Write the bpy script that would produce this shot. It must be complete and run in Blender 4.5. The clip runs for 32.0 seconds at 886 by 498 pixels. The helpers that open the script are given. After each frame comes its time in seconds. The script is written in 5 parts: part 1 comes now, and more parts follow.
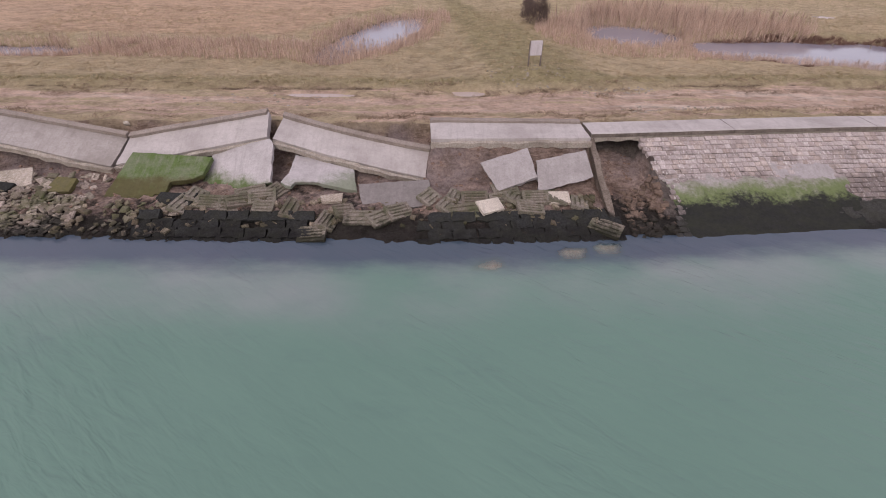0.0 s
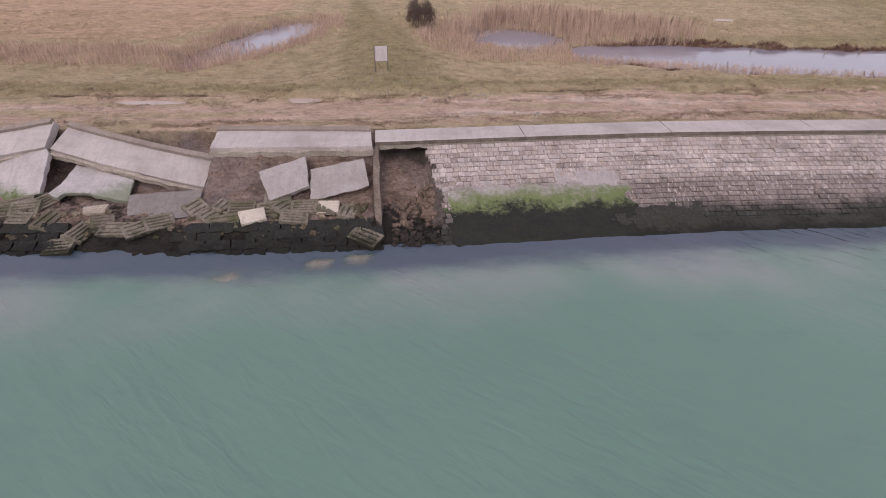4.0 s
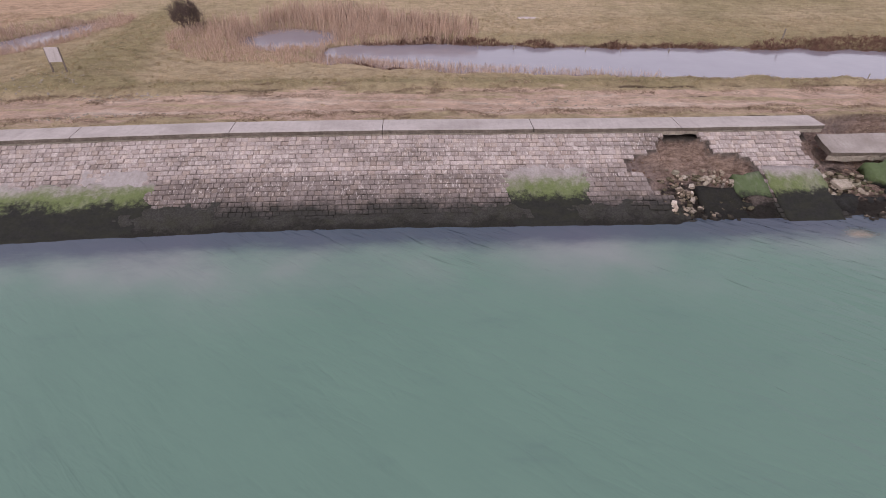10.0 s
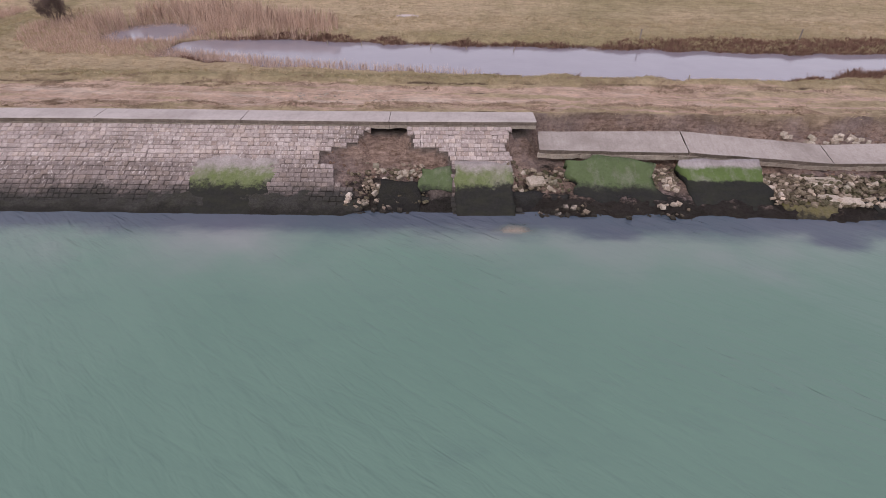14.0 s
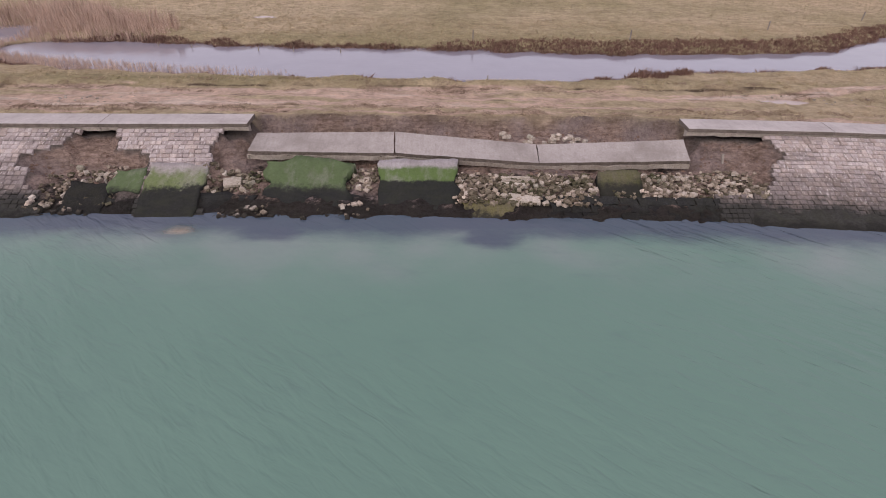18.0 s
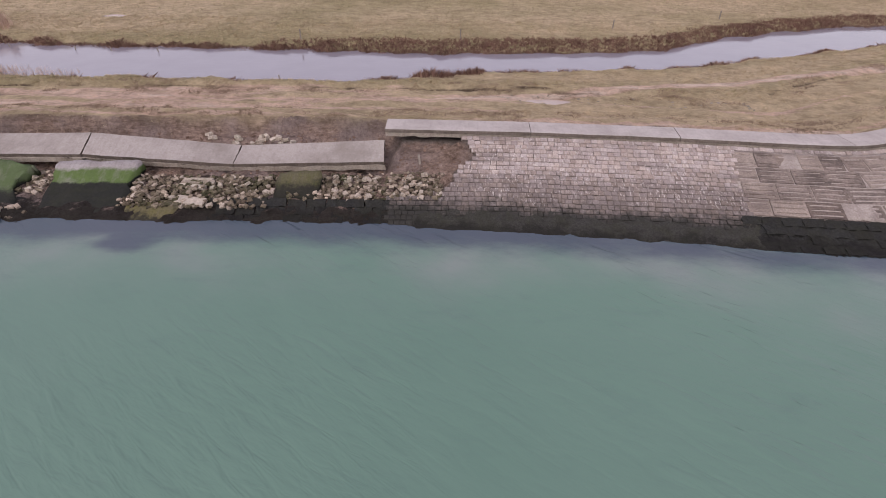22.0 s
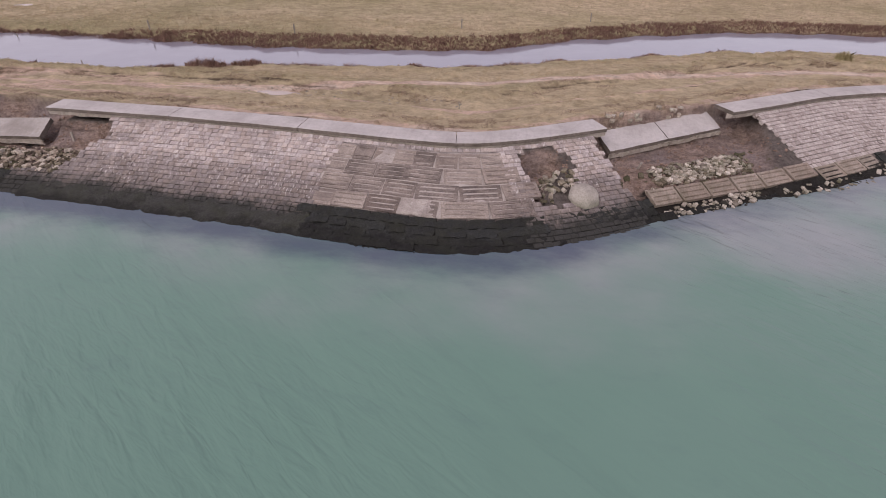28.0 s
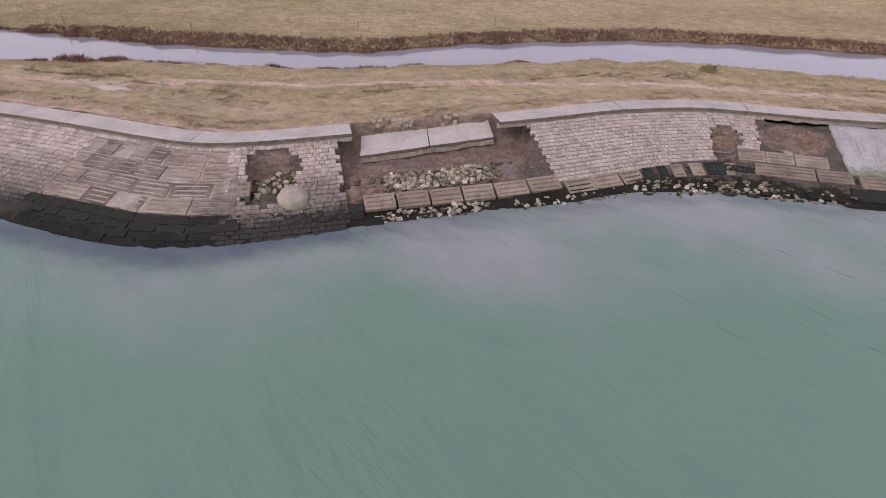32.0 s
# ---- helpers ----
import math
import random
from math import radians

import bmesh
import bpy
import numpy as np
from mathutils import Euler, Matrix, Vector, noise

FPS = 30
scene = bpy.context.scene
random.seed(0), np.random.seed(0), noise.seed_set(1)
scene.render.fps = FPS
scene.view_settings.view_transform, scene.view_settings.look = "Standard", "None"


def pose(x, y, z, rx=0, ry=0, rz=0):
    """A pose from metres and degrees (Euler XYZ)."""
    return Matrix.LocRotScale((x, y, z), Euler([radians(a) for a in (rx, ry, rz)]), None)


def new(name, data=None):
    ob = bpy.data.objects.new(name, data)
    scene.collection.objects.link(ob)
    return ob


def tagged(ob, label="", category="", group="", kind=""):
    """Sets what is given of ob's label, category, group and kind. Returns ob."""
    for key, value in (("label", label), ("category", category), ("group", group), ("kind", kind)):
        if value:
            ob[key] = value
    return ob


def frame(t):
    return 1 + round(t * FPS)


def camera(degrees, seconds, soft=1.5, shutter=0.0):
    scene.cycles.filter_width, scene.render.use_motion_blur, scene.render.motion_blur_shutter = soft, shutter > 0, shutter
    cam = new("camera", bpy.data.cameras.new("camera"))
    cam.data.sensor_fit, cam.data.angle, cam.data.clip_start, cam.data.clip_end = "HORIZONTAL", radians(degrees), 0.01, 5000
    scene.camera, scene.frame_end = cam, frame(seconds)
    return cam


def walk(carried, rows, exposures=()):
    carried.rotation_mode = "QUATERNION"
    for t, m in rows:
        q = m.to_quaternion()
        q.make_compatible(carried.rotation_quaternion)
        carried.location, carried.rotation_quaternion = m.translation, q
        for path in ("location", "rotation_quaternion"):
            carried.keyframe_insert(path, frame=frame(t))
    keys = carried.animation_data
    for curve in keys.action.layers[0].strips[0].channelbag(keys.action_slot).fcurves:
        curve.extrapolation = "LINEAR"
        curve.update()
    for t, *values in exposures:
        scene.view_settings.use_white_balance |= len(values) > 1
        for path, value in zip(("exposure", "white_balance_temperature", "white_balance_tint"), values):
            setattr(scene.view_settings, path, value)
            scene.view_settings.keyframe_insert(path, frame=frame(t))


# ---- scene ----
cam = camera(81.2, 32.0, soft=0.9)
# seconds, x, y, z, yaw, pitch, lean
ROWS = [
    (0.0, 0.000, 0.000, 9.499, -0.000, -34.513, 0.957),
    (1.0, 1.763, 0.032, 9.602, 0.145, -34.471, 0.795),
    (2.0, 3.653, 0.107, 9.683, -0.069, -34.444, 0.747),
    (2.5, 4.637, 0.155, 9.710, -0.215, -34.415, 0.732),
    (4.5, 9.103, 0.398, 9.781, -1.282, -34.383, 0.983),
    (5.0, 10.404, 0.446, 9.813, -1.378, -34.377, 0.924),
    (6.0, 13.267, 0.484, 9.901, -0.836, -34.445, 0.873),
    (7.0, 16.334, 0.538, 9.990, -0.804, -34.428, 0.793),
    (8.0, 19.559, 0.517, 10.048, -0.648, -34.423, 0.700),
    (9.0, 22.817, 0.446, 10.047, -0.309, -34.529, 0.513),
    (10.0, 25.874, 0.381, 9.990, -0.371, -34.568, 0.446),
    (11.0, 29.000, 0.259, 9.910, -0.430, -34.537, 0.350),
    (12.0, 32.388, 0.221, 9.841, -0.259, -34.524, 0.365),
    (12.5, 34.116, 0.221, 9.826, 0.957, -34.530, 0.469),
    (13.0, 35.820, 0.217, 9.838, 1.986, -34.506, 0.549),
    (13.5, 37.479, 0.210, 9.862, 2.465, -34.507, 0.556),
    (14.0, 39.084, 0.208, 9.895, 2.407, -34.517, 0.581),
    (14.5, 40.612, 0.214, 9.929, 2.324, -34.522, 0.646),
    (16.5, 46.370, 0.344, 10.052, 1.625, -34.578, 0.713),
    (17.0, 47.825, 0.379, 10.079, 1.452, -34.533, 0.728),
    (18.0, 50.863, 0.451, 10.115, 1.150, -34.459, 0.741),
    (19.0, 54.050, 0.606, 10.129, 0.940, -34.441, 0.841),
    (20.0, 57.224, 0.801, 10.139, 0.818, -34.439, 0.883),
    (21.0, 60.351, 0.994, 10.153, 0.581, -34.502, 0.924),
    (22.0, 63.506, 1.090, 10.186, 0.532, -34.554, 0.888),
    (23.0, 66.593, 1.118, 10.216, 0.413, -34.562, 0.871),
    (24.0, 69.669, 1.107, 10.259, 0.363, -34.546, 0.851),
    (25.0, 72.776, 1.107, 10.284, 0.329, -34.505, 0.725),
    (25.5, 74.334, 1.129, 10.287, 0.451, -34.474, 0.686),
    (27.5, 80.604, 1.322, 10.273, 7.272, -34.543, 0.722),
    (28.0, 82.149, 1.425, 10.295, 8.023, -34.520, 0.752),
    (29.0, 85.254, 1.764, 10.390, 9.174, -34.505, 0.841),
    (30.0, 88.461, 2.253, 10.524, 9.078, -34.540, 0.801),
    (31.0, 91.788, 2.825, 10.690, 10.623, -34.564, 0.847),
    (32.0, 95.000, 3.443, 10.854, 13.103, -34.694, 0.911),
]
walk(cam, [(t, pose(x, y, z, 90 + pitch, 0, yaw) @ pose(0, 0, 0, 0, 0, lean)) for t, x, y, z, yaw, pitch, lean in ROWS])

# ---- light: a bright overcast winter day ----
world = bpy.data.worlds.new("overcast")
scene.world = world
world.use_nodes = True
wn = world.node_tree
sky = wn.nodes.new("ShaderNodeTexSky")
sky.sky_type, sky.sun_disc = "NISHITA", False
sky.sun_elevation, sky.sun_rotation = radians(38), radians(200)
sky.dust_density, sky.air_density, sky.ozone_density = 3.0, 1.2, 1.0
soften = wn.nodes.new("ShaderNodeMix")
soften.data_type = "RGBA"
soften.inputs[0].default_value = 0.72
soften.inputs[7].default_value = (8.3, 7.3, 8.32, 1)
wn.links.new(sky.outputs[0], soften.inputs[6])
wn.links.new(soften.outputs[2], wn.nodes["Background"].inputs[0])
wn.nodes["Background"].inputs[1].default_value = 0.1225
sun = new("sun", bpy.data.lights.new("sun", "SUN"))
sun.data.energy, sun.data.angle, sun.data.color = 1.0, radians(25), (1.0, 0.92, 0.91)
sun.matrix_world = pose(0, 0, 60, 52, 0, -20)
scene.view_settings.exposure = 0.0


# ---- materials ----
def ramp(nt, fac, stops):
    n = nt.nodes.new("ShaderNodeValToRGB")
    els = n.color_ramp.elements
    while len(els) < len(stops):
        els.new(0.5)
    for e, (p, c) in zip(els, stops):
        e.position, e.color = p, (*c, 1) if len(c) == 3 else c
    nt.links.new(fac, n.inputs[0])
    return n.outputs[0]


def nnoise(nt, scale, detail=4.0, rough=0.6, stretch=None, dist=0.0):
    tex = nt.nodes.new("ShaderNodeTexNoise")
    tex.inputs["Scale"].default_value, tex.inputs["Detail"].default_value = scale, detail
    tex.inputs["Roughness"].default_value, tex.inputs["Distortion"].default_value = rough, dist
    geo = nt.nodes.new("ShaderNodeNewGeometry")
    out = geo.outputs["Position"]
    if stretch:
        mp = nt.nodes.new("ShaderNodeMapping")
        mp.inputs["Scale"].default_value = stretch
        nt.links.new(out, mp.inputs[0])
        out = mp.outputs[0]
    nt.links.new(out, tex.inputs["Vector"])
    return tex.outputs[0]


def nmath(nt, op, a, b=None, c=None, clamp=False):
    n = nt.nodes.new("ShaderNodeMath")
    n.operation, n.use_clamp = op, clamp
    for i, v in enumerate((a, b, c)):
        if v is None:
            continue
        if isinstance(v, (int, float)):
            n.inputs[i].default_value = v
        else:
            nt.links.new(v, n.inputs[i])
    return n.outputs[0]


def nmix(nt, fac, a, b, blend="MIX"):
    n = nt.nodes.new("ShaderNodeMix")
    n.data_type, n.blend_type = "RGBA", blend
    for i, v in ((0, fac), (6, a), (7, b)):
        if isinstance(v, (int, float)):
            n.inputs[i].default_value = v
        elif isinstance(v, tuple):
            n.inputs[i].default_value = (*v, 1)
        else:
            nt.links.new(v, n.inputs[i])
    return n.outputs[2]


def step(nt, v, lo, hi):
    n = nt.nodes.new("ShaderNodeMapRange")
    n.interpolation_type = "SMOOTHSTEP"
    n.inputs[1].default_value, n.inputs[2].default_value = lo, hi
    nt.links.new(v, n.inputs[0])
    return n.outputs[0]


def height(nt):
    geo = nt.nodes.new("ShaderNodeNewGeometry")
    sep = nt.nodes.new("ShaderNodeSeparateXYZ")
    nt.links.new(geo.outputs["Position"], sep.inputs[0])
    return sep.outputs[2]


def bare(name, rough=0.85, spec=0.3):
    m = bpy.data.materials.new(name)
    m.use_nodes = True
    p = m.node_tree.nodes["Principled BSDF"]
    p.inputs["Roughness"].default_value = rough
    p.inputs["Specular IOR Level"].default_value = spec
    return m, m.node_tree, p


def bump(nt, p, h, strength, dist):
    b = nt.nodes.new("ShaderNodeBump")
    b.inputs["Strength"].default_value, b.inputs["Distance"].default_value = strength, dist
    nt.links.new(h, b.inputs["Height"])
    nt.links.new(b.outputs[0], p.inputs["Normal"])


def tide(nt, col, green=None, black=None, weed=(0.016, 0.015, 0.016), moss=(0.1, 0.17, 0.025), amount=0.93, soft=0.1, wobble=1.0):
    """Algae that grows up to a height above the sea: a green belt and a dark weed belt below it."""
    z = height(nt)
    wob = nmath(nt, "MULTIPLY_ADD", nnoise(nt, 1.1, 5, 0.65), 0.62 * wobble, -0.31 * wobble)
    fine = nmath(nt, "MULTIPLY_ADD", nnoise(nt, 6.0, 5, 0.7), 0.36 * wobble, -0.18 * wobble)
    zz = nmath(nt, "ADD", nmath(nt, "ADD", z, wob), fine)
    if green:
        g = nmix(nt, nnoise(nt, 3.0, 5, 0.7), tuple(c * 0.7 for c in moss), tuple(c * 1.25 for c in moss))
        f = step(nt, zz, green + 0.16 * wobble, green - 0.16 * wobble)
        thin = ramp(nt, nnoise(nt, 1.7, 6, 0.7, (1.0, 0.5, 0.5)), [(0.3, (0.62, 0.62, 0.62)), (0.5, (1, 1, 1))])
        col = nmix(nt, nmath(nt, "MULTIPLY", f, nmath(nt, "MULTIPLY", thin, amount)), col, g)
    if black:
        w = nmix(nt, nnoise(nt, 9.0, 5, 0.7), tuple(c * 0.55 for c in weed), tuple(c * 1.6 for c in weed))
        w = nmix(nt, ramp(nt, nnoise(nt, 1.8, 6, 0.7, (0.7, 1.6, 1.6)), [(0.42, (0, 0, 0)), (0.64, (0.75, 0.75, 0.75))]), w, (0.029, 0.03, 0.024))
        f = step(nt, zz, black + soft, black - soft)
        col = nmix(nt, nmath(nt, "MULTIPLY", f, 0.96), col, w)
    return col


def stone(name, a, b, tint=0.0, green=None, black=None, weed=(0.03, 0.027, 0.024), bumpy=0.5, per=True, coarse=0.9, stain=(0.16, 0.135, 0.12), stainy=0.5, run=(7.0, 0.8, 0.8), wide=False, island=False, moss=(0.085, 0.13, 0.028), grain=22, speckle=0.8, streaky=0.3, amount=0.93, flecks=0.0, bands=0.0, soft=0.1, wobble=1.0):
    m, nt, p = bare(name, 0.92, 0.15)
    c = nmix(nt, ramp(nt, nnoise(nt, 14, 6, 0.7), [(0.3, (0, 0, 0)), (0.7, (1, 1, 1))]), a, b)
    if per:
        info = nt.nodes.new("ShaderNodeNewGeometry" if island else "ShaderNodeObjectInfo")
        r = ramp(nt, info.outputs["Random Per Island" if island else "Random"], [(0, (0.4, 0.38, 0.36)), (0.35, (0.8, 0.78, 0.76)), (0.8, (1.1, 1.1, 1.1)), (1, (1.65, 1.65, 1.65))] if wide else [(0, (0.72, 0.69, 0.67)), (0.2, (0.91, 0.89, 0.88)), (0.8, (1.04, 1.04, 1.04)), (1, (1.17, 1.17, 1.17))])
        c = nmix(nt, 1.0, c, r, "MULTIPLY")
    big = ramp(nt, nnoise(nt, coarse, 5, 0.65), [(0.42, (0, 0, 0)), (0.68, (1, 1, 1))])
    c = nmix(nt, nmath(nt, "MULTIPLY", big, stainy), c, stain)
    streak = ramp(nt, nnoise(nt, 1.0, 4, 0.6, run), [(0.5, (0, 0, 0)), (0.72, (1, 1, 1))])
    c = nmix(nt, nmath(nt, "MULTIPLY", streak, streaky), c, stain)
    if bands:
        lie = ramp(nt, nnoise(nt, 1.0, 5, 0.62, (0.28, 0.9, 3.4)), [(0.5, (0, 0, 0)), (0.66, (1, 1, 1))])
        c = nmix(nt, nmath(nt, "MULTIPLY", lie, bands), c, tuple(v * 0.62 for v in stain))
    c = tide(nt, c, green, black, weed, moss, amount, soft, wobble)
    if flecks:
        worn = ramp(nt, nnoise(nt, 1.0, 3, 0.55, (15.0, 5.0, 7.0)), [(0.57, (0, 0, 0)), (0.65, (1, 1, 1))])
        dry = step(nt, nmath(nt, "MULTIPLY_ADD", nnoise(nt, 0.9, 4, 0.6), 0.7, height(nt)), 0.72, 1.1)
        some = step(nt, nnoise(nt, 0.8, 4, 0.6, (0.5, 1.0, 2.0)), 0.34, 0.56)
        c = nmix(nt, nmath(nt, "MULTIPLY", nmath(nt, "MULTIPLY", worn, some), nmath(nt, "MULTIPLY", dry, flecks)), c, (0.66, 0.61, 0.585))
    speck = ramp(nt, nnoise(nt, grain, 6, 0.8), [(0.34, (0.6, 0.58, 0.57)), (0.5, (1, 1, 1)), (0.72, (1.2, 1.2, 1.2))])
    c = nmix(nt, speckle, c, speck, "MULTIPLY")
    nt.links.new(c, p.inputs["Base Color"])
    bump(nt, p, nnoise(nt, 30, 6, 0.75), bumpy, 0.04)
    return m


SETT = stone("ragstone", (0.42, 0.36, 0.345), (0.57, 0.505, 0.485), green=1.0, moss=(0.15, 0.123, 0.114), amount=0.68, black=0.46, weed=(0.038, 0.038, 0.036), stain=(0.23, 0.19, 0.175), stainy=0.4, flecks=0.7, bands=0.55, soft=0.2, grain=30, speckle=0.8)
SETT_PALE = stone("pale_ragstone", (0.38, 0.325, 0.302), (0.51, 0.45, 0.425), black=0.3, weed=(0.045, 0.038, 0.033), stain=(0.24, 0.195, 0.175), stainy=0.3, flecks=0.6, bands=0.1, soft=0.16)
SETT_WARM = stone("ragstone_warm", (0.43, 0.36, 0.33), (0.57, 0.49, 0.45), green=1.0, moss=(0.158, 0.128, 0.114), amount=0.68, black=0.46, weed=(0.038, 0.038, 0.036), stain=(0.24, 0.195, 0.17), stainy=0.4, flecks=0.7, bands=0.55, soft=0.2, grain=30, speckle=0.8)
RUBBLE = stone("broken_stone", (0.36, 0.3, 0.25), (0.64, 0.565, 0.485), black=0.2, stain=(0.11, 0.11, 0.06), stainy=0.45, flecks=0.4)
PALE_MANY = stone("pale_broken_blocks", (0.27, 0.215, 0.17), (0.53, 0.45, 0.375), black=0.12, stain=(0.09, 0.085, 0.045), stainy=0.5, wide=True, island=True)
RUBBLE_WEST = stone("weathered_broken_stones", (0.2, 0.165, 0.14), (0.46, 0.39, 0.335), black=0.26, stain=(0.075, 0.09, 0.032), stainy=0.75, wide=True, island=True)
GREY_DARK = stone("dark_grey_concrete", (0.205, 0.184, 0.176), (0.275, 0.25, 0.242), per=False, bumpy=0.2, coarse=1.3, stain=(0.15, 0.133, 0.125), grain=5, speckle=0.4)
POST = stone("weathered_post", (0.16, 0.13, 0.11), (0.26, 0.22, 0.19), per=False)
RUBBLE_MANY = stone("broken_stones", (0.1, 0.085, 0.06), (0.3, 0.245, 0.19), black=0.2, stain=(0.045, 0.055, 0.022), stainy=0.75, wide=True, island=True)
RIB = stone("stained_concrete_rib", (0.15, 0.12, 0.1), (0.33, 0.275, 0.235), per=False, bumpy=1.0, coarse=2.0, black=0.3, stain=(0.09, 0.07, 0.05), stainy=0.6)
PALE = stone("pale_limestone", (0.5, 0.44, 0.37), (0.66, 0.6, 0.52), black=0.1, stainy=0.25)
CREST = stone("weathered_concrete", (0.44, 0.4, 0.385), (0.53, 0.49, 0.475), per=False, bumpy=0.12, coarse=0.55, stain=(0.3, 0.265, 0.25), stainy=0.6, grain=4, speckle=0.25, bands=0.12)
DROPPED = stone("dirty_weathered_concrete", (0.34, 0.305, 0.285), (0.44, 0.4, 0.38), per=False, bumpy=0.12, coarse=0.6, stain=(0.23, 0.2, 0.18), stainy=0.7, grain=4, speckle=0.28, streaky=0.35)
# For slab rims: weather stains, with the shade of upright faces painted in
DARK_EDGE = stone("stained_shaded_edge", (0.15, 0.125, 0.108), (0.27, 0.23, 0.2), per=False, bumpy=0.9, coarse=2.2, stain=(0.09, 0.075, 0.06), stainy=0.6, streaky=0.5)
EDGE = stone("rough_concrete_edge", (0.4, 0.35, 0.3), (0.58, 0.52, 0.455), per=False, bumpy=1.0, stain=(0.2, 0.165, 0.13), coarse=2.0)
KERB = stone("brown_concrete_kerb", (0.27, 0.225, 0.195), (0.37, 0.32, 0.285), per=False, bumpy=0.4, stain=(0.17, 0.14, 0.115))
SLAB = stone("slab_concrete", (0.42, 0.385, 0.385), (0.54, 0.505, 0.505), per=False, bumpy=0.15, coarse=1.1, grain=5, speckle=0.3, green=0.62, black=0.2, stain=(0.3, 0.275, 0.265), run=(6.0, 0.6, 0.6), streaky=0.4)
GREY = stone("grey_slab_concrete", (0.33, 0.3, 0.295), (0.43, 0.395, 0.39), per=False, bumpy=0.15, coarse=1.2, grain=5, speckle=0.35, stain=(0.24, 0.215, 0.205))
PATCH = stone("algae_concrete", (0.34, 0.305, 0.295), (0.44, 0.405, 0.395), per=False, green=0.88, black=0.6, weed=(0.02, 0.0195, 0.021), moss=(0.115, 0.16, 0.042), amount=0.85, bumpy=0.3, grain=8, speckle=0.4)
PATCH_GREEN = stone("bright_algae_concrete", (0.28, 0.26, 0.24), (0.4, 0.37, 0.35), per=False, green=1.25, black=0.5, weed=(0.02, 0.0195, 0.021), moss=(0.075, 0.12, 0.04), amount=0.88, wobble=0.6, bumpy=0.3, grain=8, speckle=0.4)
PATCH_HALF = stone("half_green_concrete", (0.32, 0.29, 0.29), (0.43, 0.4, 0.4), per=False, green=0.93, black=0.66, weed=(0.02, 0.0195, 0.021), moss=(0.085, 0.14, 0.032), wobble=0.3, soft=0.03, bumpy=0.25, grain=8, speckle=0.4)
GREEN_OLIVE = stone("green_and_olive_slab", (0.075, 0.115, 0.034), (0.13, 0.18, 0.065), per=False, green=0.74, black=0.34, weed=(0.02, 0.0195, 0.021), moss=(0.1, 0.088, 0.04), wobble=0.6, soft=0.1, stain=(0.24, 0.24, 0.19), stainy=0.6, coarse=1.4, streaky=0.5, bumpy=0.3, grain=8, speckle=0.4)
MOSSY = stone("mossy_concrete", (0.07, 0.075, 0.028), (0.13, 0.125, 0.052), per=False, black=0.66, weed=(0.025, 0.024, 0.021), wobble=0.7, grain=8, speckle=0.4)
RIBBED_WEEDY = stone("weedy_ribbed_concrete", (0.22, 0.18, 0.15), (0.36, 0.305, 0.255), black=0.26, weed=(0.016, 0.016, 0.015), stain=(0.09, 0.085, 0.055), stainy=0.6)
RIBBED = stone("ribbed_concrete", (0.15, 0.13, 0.105), (0.32, 0.28, 0.24), green=None, black=0.25, weed=(0.03, 0.03, 0.02), stain=(0.07, 0.082, 0.036), stainy=0.75, coarse=1.6)
PUDDLE_MAT, _nt, _p = bare("puddle_water", 0.22, 0.4)
_p.inputs["Base Color"].default_value = (0.46, 0.375, 0.335, 1)
RIBBED_PALE = stone("pale_ribbed_concrete", (0.25, 0.205, 0.178), (0.43, 0.365, 0.32), black=0.36, weed=(0.03, 0.028, 0.024), stain=(0.12, 0.095, 0.086), stainy=0.6, coarse=0.9, run=(0.7, 5.0, 9.0), streaky=0.75)
RIBBED_STAINED = stone("stained_ribbed_concrete", (0.16, 0.13, 0.115), (0.36, 0.3, 0.265), black=0.3, stain=(0.07, 0.056, 0.052), stainy=0.8, coarse=0.8, run=(0.7, 5.0, 9.0), streaky=0.8)
MOSSY_LOW = stone("olive_mossy_concrete", (0.1, 0.095, 0.035), (0.17, 0.15, 0.07), per=False, black=0.08, weed=(0.03, 0.028, 0.022), grain=8, speckle=0.4)
WEEDY = stone("weed_covered_concrete", (0.018, 0.019, 0.02), (0.055, 0.056, 0.054), black=0.2, weed=(0.018, 0.017, 0.017), stain=(0.036, 0.036, 0.026), stainy=0.7, coarse=1.8, bumpy=1.0, run=(1.5, 8.0, 8.0))
WEED_MAT = stone("dark_weed_mat", (0.035, 0.035, 0.033), (0.076, 0.074, 0.068), per=False, black=0.12, weed=(0.022, 0.021, 0.02), stain=(0.04, 0.042, 0.026), stainy=0.6, coarse=1.6, bumpy=1.0, run=(2.0, 6.0, 6.0))
MORTAR = stone("pale_mortar", (0.36, 0.31, 0.28), (0.5, 0.44, 0.405), per=False, bumpy=0.6, black=0.3, stain=(0.17, 0.14, 0.125), stainy=0.6, coarse=1.4)
BROWN_RIBBED = stone("brown_ribbed_concrete", (0.25, 0.2, 0.165), (0.4, 0.335, 0.285), black=0.1, weed=(0.03, 0.028, 0.022), stain=(0.11, 0.095, 0.06), stainy=0.6, coarse=1.3)
CREAM = stone("cream_broken_stone", (0.46, 0.405, 0.355), (0.64, 0.575, 0.51), black=0.12, stain=(0.11, 0.12, 0.045), stainy=0.6)
LUMP = stone("beige_algae_concrete", (0.34, 0.305, 0.265), (0.46, 0.42, 0.37), per=False, green=0.7, black=0.3, amount=0.3, bumpy=0.3)
BROWN_STONE = stone("soil_stained_stone", (0.12, 0.087, 0.067), (0.26, 0.192, 0.152), black=0.3, stain=(0.085, 0.06, 0.047), island=True)
